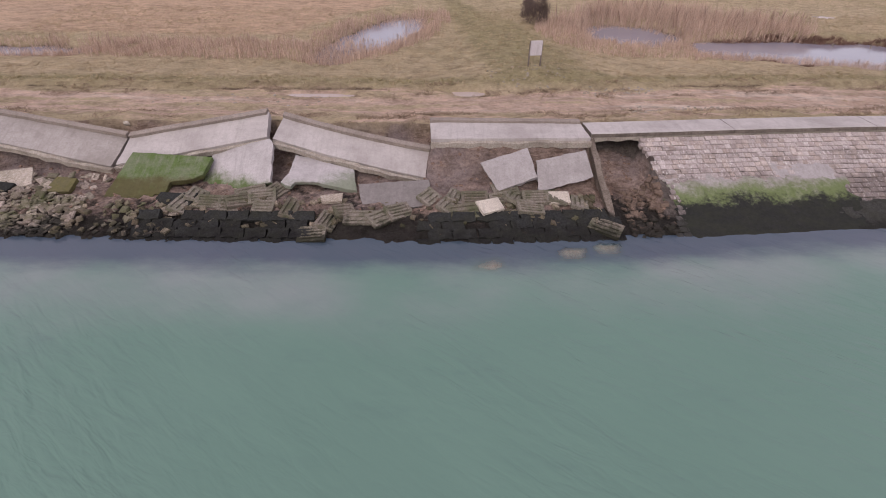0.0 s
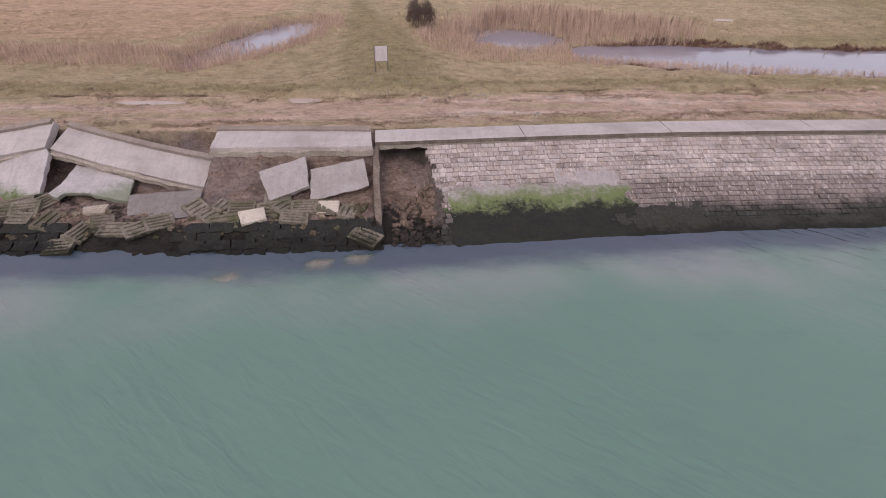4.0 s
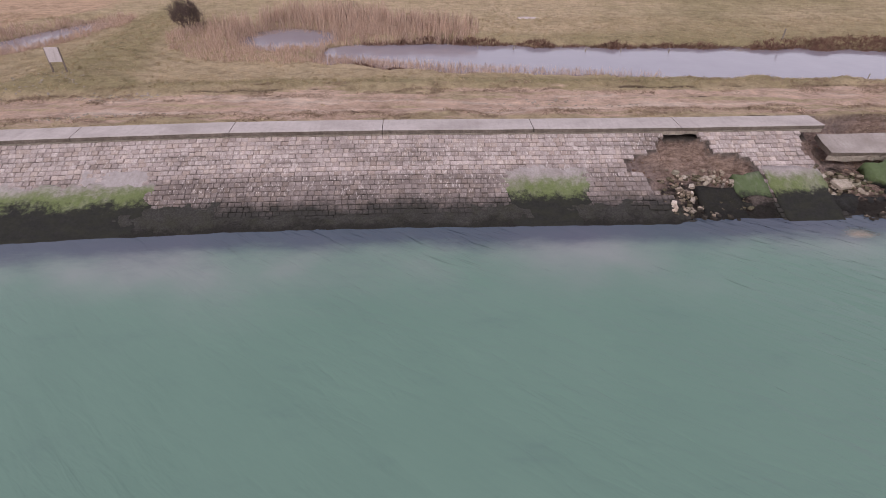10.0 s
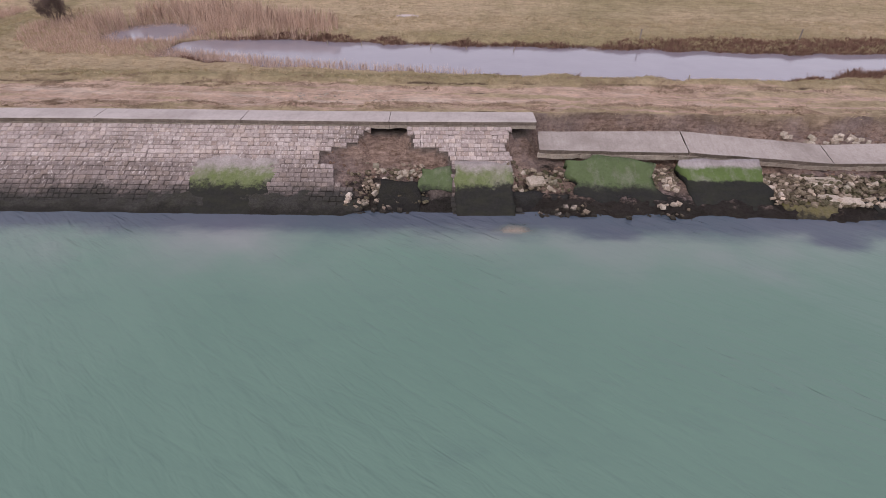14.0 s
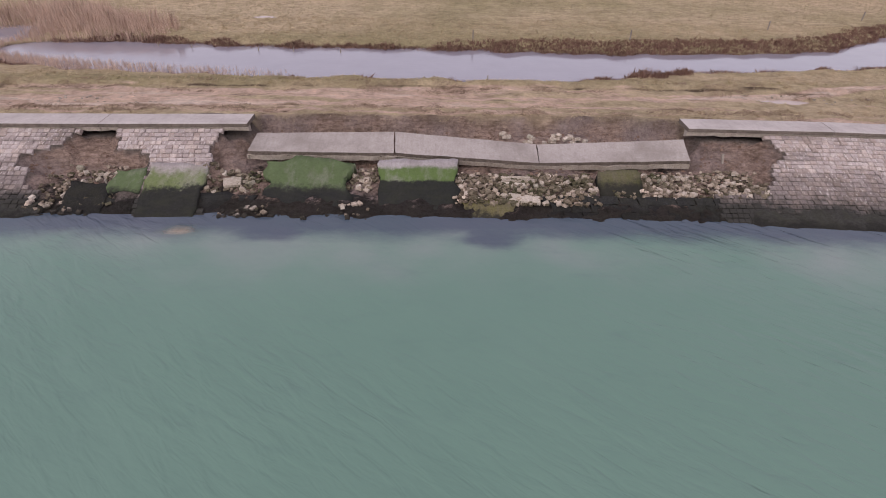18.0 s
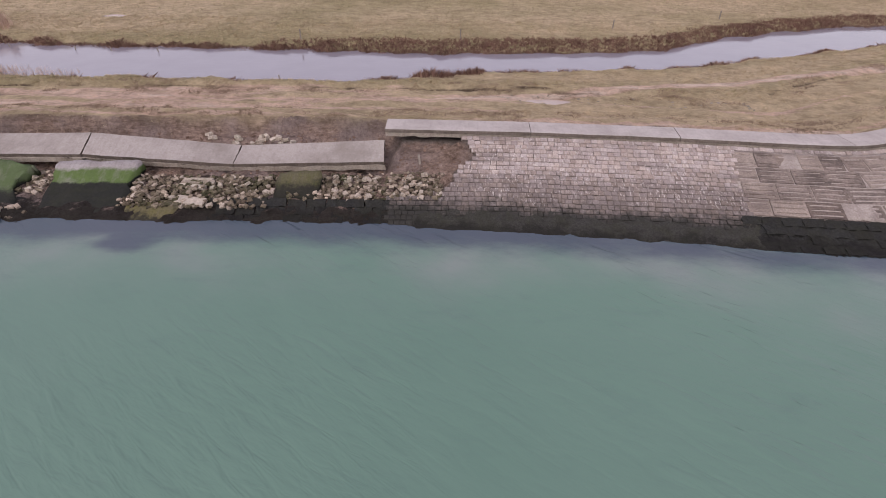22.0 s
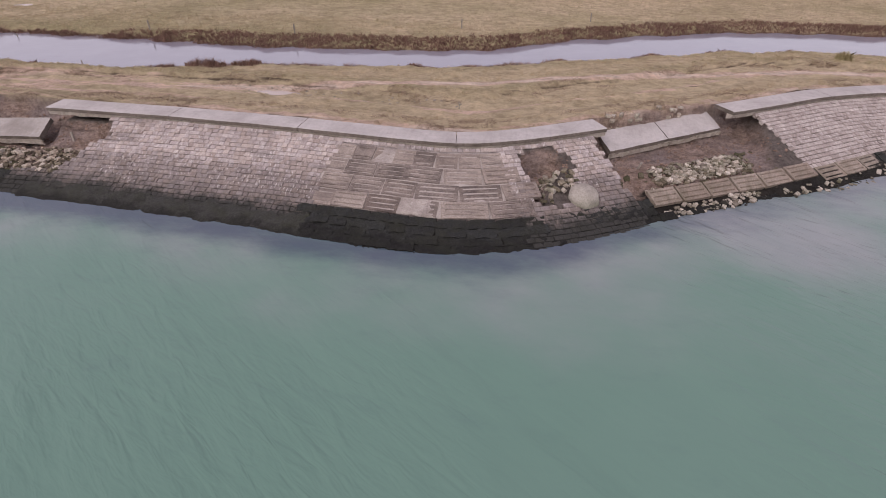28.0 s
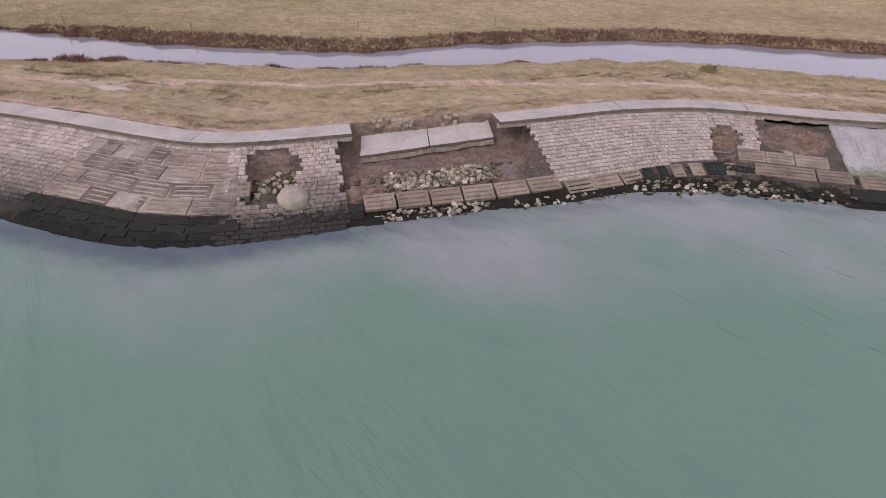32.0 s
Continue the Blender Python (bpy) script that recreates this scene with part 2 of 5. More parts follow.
CREAM_MANY = stone("cream_rubble", (0.34, 0.295, 0.255), (0.57, 0.51, 0.45), black=0.02, stain=(0.1, 0.11, 0.045), stainy=0.65, wide=True, island=True)
FACE = stone("streaked_pale_concrete", (0.33, 0.32, 0.32), (0.49, 0.475, 0.48), per=False, bumpy=0.3, coarse=0.7, grain=6, speckle=0.5, green=0.8, black=0.3, moss=(0.12, 0.16, 0.06), amount=0.7, stain=(0.22, 0.21, 0.215), run=(5.0, 0.5, 0.5), streaky=0.7)
DROWNED = stone("pale_drowned_concrete", (0.56, 0.42, 0.33), (0.72, 0.56, 0.45), per=False)
SOIL = stone("soil_clods", (0.2, 0.13, 0.1), (0.42, 0.3, 0.235), black=0.2, island=True, stain=(0.1, 0.065, 0.05))
WOOD = stone("grey_timber", (0.3, 0.26, 0.22), (0.42, 0.38, 0.34), per=False)
CURVED = stone("curved_slab_concrete", (0.42, 0.385, 0.385), (0.54, 0.505, 0.505), per=False, bumpy=0.15, grain=5, speckle=0.3, green=0.72, amount=0.6, moss=(0.09, 0.14, 0.045), stain=(0.3, 0.275, 0.265), wobble=0.6)
SIGN = stone("sign_panel", (0.52, 0.48, 0.5), (0.6, 0.56, 0.58), per=False, bumpy=0.0, stainy=0.1)


def ground_material():
    m, nt, p = bare("ground", 0.95, 0.15)
    at = nt.nodes.new("ShaderNodeVertexColor")
    at.layer_name = "zone"
    sep = nt.nodes.new("ShaderNodeSeparateColor")
    nt.links.new(at.outputs[0], sep.inputs[0])
    at2 = nt.nodes.new("ShaderNodeVertexColor")
    at2.layer_name = "cover"
    sep2 = nt.nodes.new("ShaderNodeSeparateColor")
    nt.links.new(at2.outputs[0], sep2.inputs[0])
    n1 = nnoise(nt, 0.35, 5, 0.65)
    n2 = nnoise(nt, 2.6, 6, 0.7)
    n3 = nnoise(nt, 16.0, 5, 0.75)
    n4 = nnoise(nt, 0.5, 6, 0.7, (0.35, 2.0, 1.0))
    tan = nmix(nt, n2, (0.42, 0.33, 0.212), (0.76, 0.62, 0.425))
    olive = nmix(nt, n2, (0.27, 0.235, 0.125), (0.5, 0.425, 0.255))
    f = nmath(nt, "ADD", sep.outputs[1], nmath(nt, "MULTIPLY_ADD", n1, 1.2, -0.6), clamp=True)
    c = nmix(nt, f, tan, olive)
    dirt = nmix(nt, nmath(nt, "MULTIPLY_ADD", n1, 0.8, nmath(nt, "MULTIPLY_ADD", n2, 0.8, -0.3)), (0.44, 0.285, 0.205), (0.93, 0.735, 0.6))
    f = nmath(nt, "ADD", sep.outputs[0], nmath(nt, "MULTIPLY_ADD", n4, 2.4, -1.2))
    dirt = nmix(nt, step(nt, f, 0.8, 1.15), dirt, nmix(nt, n3, (0.66, 0.53, 0.43), (0.92, 0.77, 0.65)))
    c = nmix(nt, step(nt, f, 0.35, 0.7), c, dirt)
    field = nmix(nt, nnoise(nt, 0.9, 6, 0.7, (0.6, 1.6, 1)), (0.54, 0.375, 0.255), (0.7, 0.52, 0.37))
    c = nmix(nt, sep2.outputs[0], c, field)
    # Mud by the dyke, and the dark lines along verge, crest and track
    dark_ground = nmix(nt, n2, (0.09, 0.066, 0.045), (0.2, 0.15, 0.105))
    f = nmath(nt, "ADD", sep.outputs[2], nmath(nt, "MULTIPLY_ADD", n2, 0.5, -0.25))
    c = nmix(nt, step(nt, f, 0.35, 0.65), c, dark_ground)
    soil = nmix(nt, ramp(nt, nnoise(nt, 3.4, 6, 0.74, (0.6, 0.6, 2.6)), [(0.32, (0, 0, 0)), (0.68, (1, 1, 1))]), (0.17, 0.115, 0.088), (0.54, 0.405, 0.34))
    soil = nmix(nt, ramp(nt, n1, [(0.45, (0, 0, 0)), (0.65, (1, 1, 1))]), soil, (0.33, 0.265, 0.25))
    grout = nmix(nt, n3, (0.12, 0.1, 0.09), (0.24, 0.205, 0.185))
    soil = nmix(nt, sep2.outputs[2], grout, soil)
    c = nmix(nt, sep2.outputs[1], c, tide(nt, soil, None, 0.33, (0.03, 0.027, 0.025)))
    vary = ramp(nt, nnoise(nt, 1.5, 6, 0.76, (0.7, 0.9, 1.0)), [(0.3, (0.58, 0.56, 0.54)), (0.5, (1, 1, 1)), (0.72, (1.32, 1.32, 1.3))])
    c = nmix(nt, 1.0, c, vary, "MULTIPLY")
    clod = ramp(nt, nnoise(nt, 7.0, 6, 0.75), [(0.34, (0.6, 0.57, 0.55)), (0.52, (1, 1, 1)), (0.75, (1.25, 1.25, 1.25))])
    c = nmix(nt, nmath(nt, "MULTIPLY_ADD", sep2.outputs[1], 0.55, 0.35), c, nmix(nt, 1.0, c, clod, "MULTIPLY"))
    c = nmix(nt, nmath(nt, "MULTIPLY", n3, 0.32), c, nmix(nt, 1.0, c, (0.42, 0.4, 0.38), "MULTIPLY"))
    nt.links.new(c, p.inputs["Base Color"])
    bump(nt, p, nmath(nt, "ADD", n3, n2), 1.0, 0.14)
    return m


def blades_material(name, stops):
    m, nt, p = bare(name, 0.8, 0.2)
    geo = nt.nodes.new("ShaderNodeNewGeometry")
    c = ramp(nt, geo.outputs["Random Per Island"], stops)
    c = nmix(nt, nnoise(nt, 0.5, 4, 0.6), nmix(nt, 1.0, c, (0.75, 0.72, 0.7), "MULTIPLY"), nmix(nt, 1.0, c, (1.25, 1.25, 1.2), "MULTIPLY"))
    nt.links.new(c, p.inputs["Base Color"])
    return m


def sea_material():
    m, nt, p = bare("sea_water", 0.2, 0.5)
    geo = nt.nodes.new("ShaderNodeNewGeometry")
    at = nt.nodes.new("ShaderNodeVertexColor")
    at.layer_name = "silt"
    sep = nt.nodes.new("ShaderNodeSeparateColor")
    nt.links.new(at.outputs[0], sep.inputs[0])
    c = nmix(nt, nnoise(nt, 0.12, 4, 0.6), (0.116, 0.206, 0.165), (0.154, 0.25, 0.203))
    silt = nmix(nt, nnoise(nt, 0.45, 5, 0.6, (1.0, 0.8, 1)), (0.2, 0.238, 0.238), (0.3, 0.3, 0.305))
    f = nmath(nt, "MULTIPLY_ADD", nnoise(nt, 0.3, 5, 0.65, (0.6, 1.2, 1)), 0.5, -0.25)
    c = nmix(nt, step(nt, nmath(nt, "ADD", sep.outputs[0], f), 0.1, 1.0), c, silt)
    # Dark navy band by the wall: reflected wall and weedy bottom, put in colour
    band_noise = nmath(nt, "MULTIPLY_ADD", nnoise(nt, 0.7, 5, 0.65, (0.6, 1.3, 1)), 1.9, -0.95)
    deep = step(nt, nmath(nt, "ADD", sep.outputs[1], nmath(nt, "MULTIPLY", band_noise, 0.4)), 0.0, 0.75)
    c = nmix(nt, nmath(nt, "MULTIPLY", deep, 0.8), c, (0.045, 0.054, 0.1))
    nt.links.new(c, p.inputs["Base Color"])
    p.inputs["IOR"].default_value = 1.33
    clear = nt.nodes.new("ShaderNodeBsdfTransparent")
    blend = nt.nodes.new("ShaderNodeMixShader")
    nt.links.new(nmath(nt, "MULTIPLY_ADD", sep.outputs[2], 0.75, 0.0), blend.inputs[0])
    nt.links.new(p.outputs[0], blend.inputs[1])
    nt.links.new(clear.outputs[0], blend.inputs[2])
    nt.links.new(blend.outputs[0], nt.nodes["Material Output"].inputs[0])
    heights = []
    for turn, along, across, detail, seed in ((-54, 0.75, 3.0, 2.0, 0), (-61, 2.0, 6.0, 2, 7), (-46, 0.12, 0.42, 1.5, 3)):
        mp = nt.nodes.new("ShaderNodeMapping")
        mp.vector_type = "TEXTURE"
        mp.inputs["Location"].default_value = (seed, seed, 0)
        mp.inputs["Rotation"].default_value = (0, 0, radians(90 - turn))
        mp.inputs["Scale"].default_value = (1 / along, 1 / across, 1)
        nt.links.new(geo.outputs["Position"], mp.inputs[0])
        t1 = nt.nodes.new("ShaderNodeTexNoise")
        t1.inputs["Scale"].default_value, t1.inputs["Detail"].default_value, t1.inputs["Distortion"].default_value = 1.0, detail, 0.6
        nt.links.new(mp.outputs[0], t1.inputs["Vector"])
        heights.append(t1.outputs[0])
    gust = step(nt, nnoise(nt, 0.09, 3, 0.5), 0.35, 0.65)
    h = nmath(nt, "MULTIPLY_ADD", heights[1], 0.28, heights[0])
    h = nmath(nt, "MULTIPLY", h, nmath(nt, "MULTIPLY_ADD", gust, 0.9, 0.3))
    bump(nt, p, nmath(nt, "MULTIPLY_ADD", heights[2], 2.4, h), 0.72, 0.09)
    return m


def pond_material():
    m, nt, p = bare("pond_water", 0.06, 0.5)
    c = nmix(nt, nnoise(nt, 0.4, 4), (0.22, 0.208, 0.25), (0.29, 0.277, 0.32))
    nt.links.new(c, p.inputs["Base Color"])
    bump(nt, p, nnoise(nt, 2.0, 3, 0.5, (0.6, 1.6, 1)), 0.05, 0.1)
    return m


GROUND = ground_material()
SEA = sea_material()
POND = pond_material()
REED = blades_material("dry_reed", [(0, (0.4, 0.285, 0.235)), (0.5, (0.58, 0.435, 0.36)), (1, (0.76, 0.61, 0.515))])
SEDGE = blades_material("brown_sedge", [(0, (0.12, 0.068, 0.054)), (0.5, (0.23, 0.138, 0.11)), (1, (0.36, 0.23, 0.185))])
GRASS = blades_material("winter_grass", [(0, (0.44, 0.345, 0.235)), (0.45, (0.54, 0.435, 0.3)), (0.8, (0.62, 0.51, 0.365)), (1, (0.44, 0.38, 0.235))])
TWIG = blades_material("bare_twigs", [(0, (0.09, 0.065, 0.06)), (1, (0.22, 0.17, 0.155))])
VERGE = blades_material("olive_grass", [(0, (0.29, 0.25, 0.135)), (0.5, (0.39, 0.335, 0.19)), (1, (0.5, 0.425, 0.265))])
HERB = blades_material("dead_herbs", [(0, (0.25, 0.185, 0.14)), (0.5, (0.38, 0.29, 0.225)), (1, (0.52, 0.42, 0.33))])
FIELD = blades_material("marsh_grass", [(0, (0.33, 0.285, 0.175)), (0.45, (0.455, 0.39, 0.26)), (0.8, (0.57, 0.485, 0.345)), (1, (0.33, 0.31, 0.175))])


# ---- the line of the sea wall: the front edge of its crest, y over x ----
LINE_X = [-300, -60, -20, 0, 5.6, 11.4, 17.4, 23.7, 30, 36, 42, 50, 60.8, 66.9, 72.6, 77.5, 80.1, 82.4, 86, 92.1, 95.1, 97.8, 101.7, 104.4, 107, 110.3, 118, 140, 300]
LINE_Y = [10, 16.5, 17.9, 18.15, 18.6, 19.3, 19.93, 20.3, 20.5, 20.75, 21.1, 21.4, 21.55, 21.5, 21.2, 20.75, 20.6, 21.35, 23.3, 26.4, 28.2, 29.9, 31.35, 31.35, 31.25, 31.5, 32.4, 36, 60]
TX = np.arange(-300, 300.01, 0.1)
TY = np.interp(TX, LINE_X, LINE_Y)
TY = np.convolve(np.pad(TY, 12, mode="edge"), np.ones(25) / 25, "valid")
TA = np.arctan(np.gradient(TY, TX))
TS = np.concatenate([[0], np.cumsum(np.hypot(np.diff(TX), np.diff(TY)))])


def line_y(x):
    return np.interp(x, TX, TY)


def line_a(x):
    return np.interp(x, TX, TA)


def s_of(x):
    return np.interp(x, TX, TS)


def x_of(s):
    return np.interp(s, TS, TX)


SHORE_X, SHORE_N = [-60, 5, 20, 36, 60, 72, 78, 83, 90, 97, 102, 108, 140], [4.0, 4.1, 4.0, 4.0, 4.1, 4.6, 4.9, 4.6, 4.3, 4.6, 5.3, 5.4, 5.4]
TOP = 1.74


def slope_k(x):
    return TOP / np.interp(x, SHORE_X, SHORE_N)


def on_slope(x, n, up=0.0):
    """A place on the sloping face: x on the crest line, n metres out to sea, up off the face. With its frame."""
    a = line_a(x)
    k = slope_k(x)
    along = Vector((math.cos(a), math.sin(a), 0))
    out = Vector((math.sin(a), -math.cos(a), -k)).normalized()
    nor = out.cross(along) * -1
    if nor.z < 0:
        nor = -nor
    p = Vector((x + n * math.sin(a), line_y(x) - n * math.cos(a), TOP - k * n)) + nor * up
    return p, along, -out, nor


def frame_at(p, along, up_slope, nor, turn=0.0, sx=1.0, sy=1.0, sz=1.0):
    m = Matrix((along * sx, up_slope * sy, nor * sz)).transposed().to_4x4()
    return Matrix.Translation(p) @ m @ Matrix.Rotation(turn, 4, "Z")


# ---- helpers for meshes ----
def part(name, data, material, parent=None, label="", m=None):
    """One mesh object from a bmesh, a mesh or a pair of vertices and faces."""
    if isinstance(data, bmesh.types.BMesh):
        me = bpy.data.meshes.new(name)
        data.to_mesh(me)
        data.free()
    elif isinstance(data, tuple):
        me = bpy.data.meshes.new(name)
        me.from_pydata([tuple(v) for v in data[0]], [], data[1])
        me.update()
    else:
        me = data
    if material and not me.materials:
        me.materials.append(material)
    ob = new(name, me)
    if parent:
        ob.parent = parent
    if m is not None:
        ob.matrix_basis = m
    if label:
        tagged(ob, label)
    return ob


def empty(name, label, category, kind="", group="", m=None):
    ob = new(name)
    ob.empty_display_size = 0.2
    if m is not None:
        ob.matrix_basis = m
    return tagged(ob, label, category, group, kind)


def smooth(ob):
    ob.data.polygons.foreach_set("use_smooth", [True] * len(ob.data.polygons))
    return ob


def chunk(w, d, h, rng, bevel=0.03, jit=0.02):
    """A worn block: twelve corners round its bevelled top, standing on z = 0."""
    vs, fs = [], []
    rings = [(1.0, 0.0), (1.0, h - bevel), (None, h)]
    cs = [(-1, -1), (1, -1), (1, 1), (-1, 1)]
    off = [(rng.uniform(-jit, jit), rng.uniform(-jit, jit)) for _ in cs]
    for k, z in rings:
        for (a, b), (ox, oy) in zip(cs, off):
            ins = 0 if k else bevel
            vs.append((a * (w / 2 - ins) + ox, b * (d / 2 - ins) + oy, z + (rng.uniform(-jit, jit) * 0.6 if k is None else 0)))
    for r in (0, 4):
        for i in range(4):
            j = (i + 1) % 4
            fs.append((r + i, r + j, r + 4 + j, r + 4 + i))
    fs += [(8, 9, 10, 11), (3, 2, 1, 0)]
    return vs, fs


def box_bm(w, d, h, bevel=0.02, z0=0.0):
    bm = bmesh.new()
    bmesh.ops.create_cube(bm, size=1, matrix=Matrix.Translation((0, 0, z0 + h / 2)) @ Matrix.Diagonal((w, d, h, 1)))
    if bevel:
        bmesh.ops.bevel(bm, geom=bm.edges[:], offset=bevel, segments=1, affect="EDGES")
    return bm


def plate(corners, thick, rng, cuts=10, rough=0.05, sag=0.0, edge_rough=0.03):
    """A broken plate: its upper face spans the corners, its rim is ragged, its underside lies thick below."""
    c = [Vector(p) for p in corners]
    nor = (c[2] - c[0]).cross(c[3] - c[1]).normalized()
    if nor.z < 0:
        nor = -nor
    nu, nv = cuts, max(3, cuts // 2)
    top, idx = [], {}
    for j in range(nv + 1):
        for i in range(nu + 1):
            u, v = i / nu, j / nv
            p = (c[0] * (1 - u) + c[1] * u) * (1 - v) + (c[3] * (1 - u) + c[2] * u) * v
            rim = i in (0, nu) or j in (0, nv)
            if rim:
                p = p + Vector((rng.uniform(-1, 1), rng.uniform(-1, 1), 0)) * edge_rough
            p = p + nor * (noise.noise(p * 1.3) * rough + sag * (4 * u * (1 - u)))
            idx[i, j] = len(top)
            top.append(p)
    n = len(top)
    vs = top + [p - nor * (thick * (1 + 0.15 * noise.noise(p * 3))) for p in top]
    fs = []
    for j in range(nv):
        for i in range(nu):
            q = (idx[i, j], idx[i + 1, j], idx[i + 1, j + 1], idx[i, j + 1])
            fs.append(q)
            fs.append(tuple(k + n for k in reversed(q)))
    ring = [idx[i, 0] for i in range(nu)] + [idx[nu, j] for j in range(nv)] + [idx[i, nv] for i in range(nu, 0, -1)] + [idx[0, j] for j in range(nv, 0, -1)]
    for a, b in zip(ring, ring[1:] + ring[:1]):
        fs.append((a, a + n, b + n, b))
    bm = bmesh.new()
    bv = [bm.verts.new(v) for v in vs]
    for f in fs:
        bm.faces.new([bv[k] for k in f])
    bmesh.ops.recalc_face_normals(bm, faces=bm.faces[:])
    return bm


# ---- holes in the stone face, and stretches where it is gone ----
# x on the crest line, metres out, half-length, half-breadth
HOLES = [
    (6.3, 0.8, 1.4, 1.6), (6.5, 2.6, 1.4, 2.0),
    (35.8, 0.6, 1.1, 0.9), (35.6, 1.4, 2.4, 0.75), (37.4, 1.5, 1.1, 0.6), (35.9, 2.3, 2.0, 0.8), (36.4, 3.3, 1.6, 1.1),
    (41.8, 0.8, 1.05, 1.2), (42.6, 2.6, 1.9, 2.0), (62.5, 0.7, 2.0, 1.1), (61.8, 1.8, 2.0, 1.1),
    (83.15, 0.95, 1.0, 0.95), (82.9, 2.1, 0.75, 0.9),
    (102.8, 1.6, 0.85, 0.9), (102.6, 2.7, 0.85, 0.8), (106.0, 1.1, 1.65, 1.05),
]
GONE = [(-70, 5.75), (42.0, 61.2), (85.5, 93.55)]
# washed-out hollows that run back under the crest: x from, x to, height of the floor, rise towards the back
HOLLOWS = [(5.7, 7.75, 0.82, 0.2), (34.9, 36.7, 1.1, 0.65), (41.0, 42.6, 0.9, 0.45), (60.9, 63.9, 1.05, 0.78), (104.7, 107.5, 1.1, 0.72)]
PUDDLES = [(1.1, 26.4, 0.75, 0.38), (-6.3, 25.8, 1.6, 0.3), (68.9, 28.6, 1.1, 0.42), (33.5, 50.0, 1.0, 0.6)]


def in_hole(x, n, grow=0.0):
    """How deep inside the holes a place of the face lies: 1 in the middle, below 0 outside."""
    best = -1.0
    for hx, hn, rx, rn in HOLES:
        best = max(best, 1 - math.hypot((x - hx) / (rx + grow), (n - hn) / (rn + grow)))
    for a, b in GONE:
        best = max(best, min(x - a + grow, b - x + grow, 1.0))
    return best


# ---- land ----
NEAR_X = [15, 19, 26, 33, 39, 52, 58, 62, 66, 72, 80, 86, 95, 103, 110, 118, 140, 400]
NEAR_Y = [36.6, 35.4, 33.9, 32.9, 32.3, 32.3, 32.3, 33.9, 35.1, 36.1, 37.5, 40.0, 43.8, 45.8, 45.2, 44.1, 43.5, 40]
FAR_X = [15, 18.5, 25, 31, 38, 46, 54, 62, 70, 76, 80, 86, 93, 100, 108, 118, 140, 400]
FAR_Y = [39, 40.6, 41.6, 40.8, 40.4, 40.5, 40.3, 39.9, 40.6, 41.2, 42.2, 46.5, 49.7, 52.2, 53.3, 53, 53.5, 52]


def blob(x, y, cx, cy, rx, ry, turn):
    c, s = math.cos(turn), math.sin(turn)
    u, v = (x - cx) * c + (y - cy) * s, -(x - cx) * s + (y - cy) * c
    return (1 - np.hypot(u / rx, v / ry)) * min(rx, ry)


def wet(x, y):
    """Metres inside the open water of the dyke and the two pools."""
    d = np.minimum(np.minimum(y - np.interp(x, NEAR_X, NEAR_Y), np.interp(x, FAR_X, FAR_Y) - y), x - 17.6)
    d = np.maximum(d, blob(x, y, 14.2, 42.6, 3.4, 3.6, 0.1))
    d = np.maximum(d, blob(x, y, -5.1, 40.9, 6.8, 2.2, radians(73)))
    d = np.maximum(d, blob(x, y, -31.0, 34.6, 6.5, 1.4, 0.08))
    return d


def fen(x, y):
    """Metres inside the reed beds, which hold the pools."""
    d = blob(x, y, 14.5, 40.3, 8.2, 6.4, 0.0)
    d = np.maximum(d, blob(x, y, 21.5, 44.0, 7.5, 3.0, -0.1))
    d = np.maximum(d, blob(x, y, 16.5, 46.0, 6.0, 4.0, -0.15))
    d = np.maximum(d, blob(x, y, -4.9, 40.6, 9.6, 4.0, radians(70)))
    d = np.maximum(d, np.minimum(np.minimum(y - 32.4, 37.2 - y), -5.5 - x))
    return d


def wave(a, scale, seed, octaves=3):
    """Smooth noise over an array of places, from turned sines."""
    rs = np.random.RandomState(seed)
    out = np.zeros(a.shape[:-1])
    amp = 1.0
    for o in range(octaves):
        for _ in range(5):
            th = rs.uniform(0, 2 * math.pi)
            k = 2 * math.pi * scale * rs.uniform(0.6, 1.5)
            out += amp * np.sin(k * (a[..., 0] * math.cos(th) + a[..., 1] * math.sin(th)) + rs.uniform(0, 6.3)) / 5
        scale, amp = scale * 2.1, amp * 0.55
    return out


def gone_mask(x):
    g = np.zeros_like(x)
    for a, b in GONE:
        g = np.maximum(g, np.clip((np.minimum(x - a, b - x) + 0.3) / 0.6, 0, 1))
    return g


def sstep(v, lo, hi):
    t = np.clip((v - lo) / (hi - lo), 0, 1)
    return t * t * (3 - 2 * t)


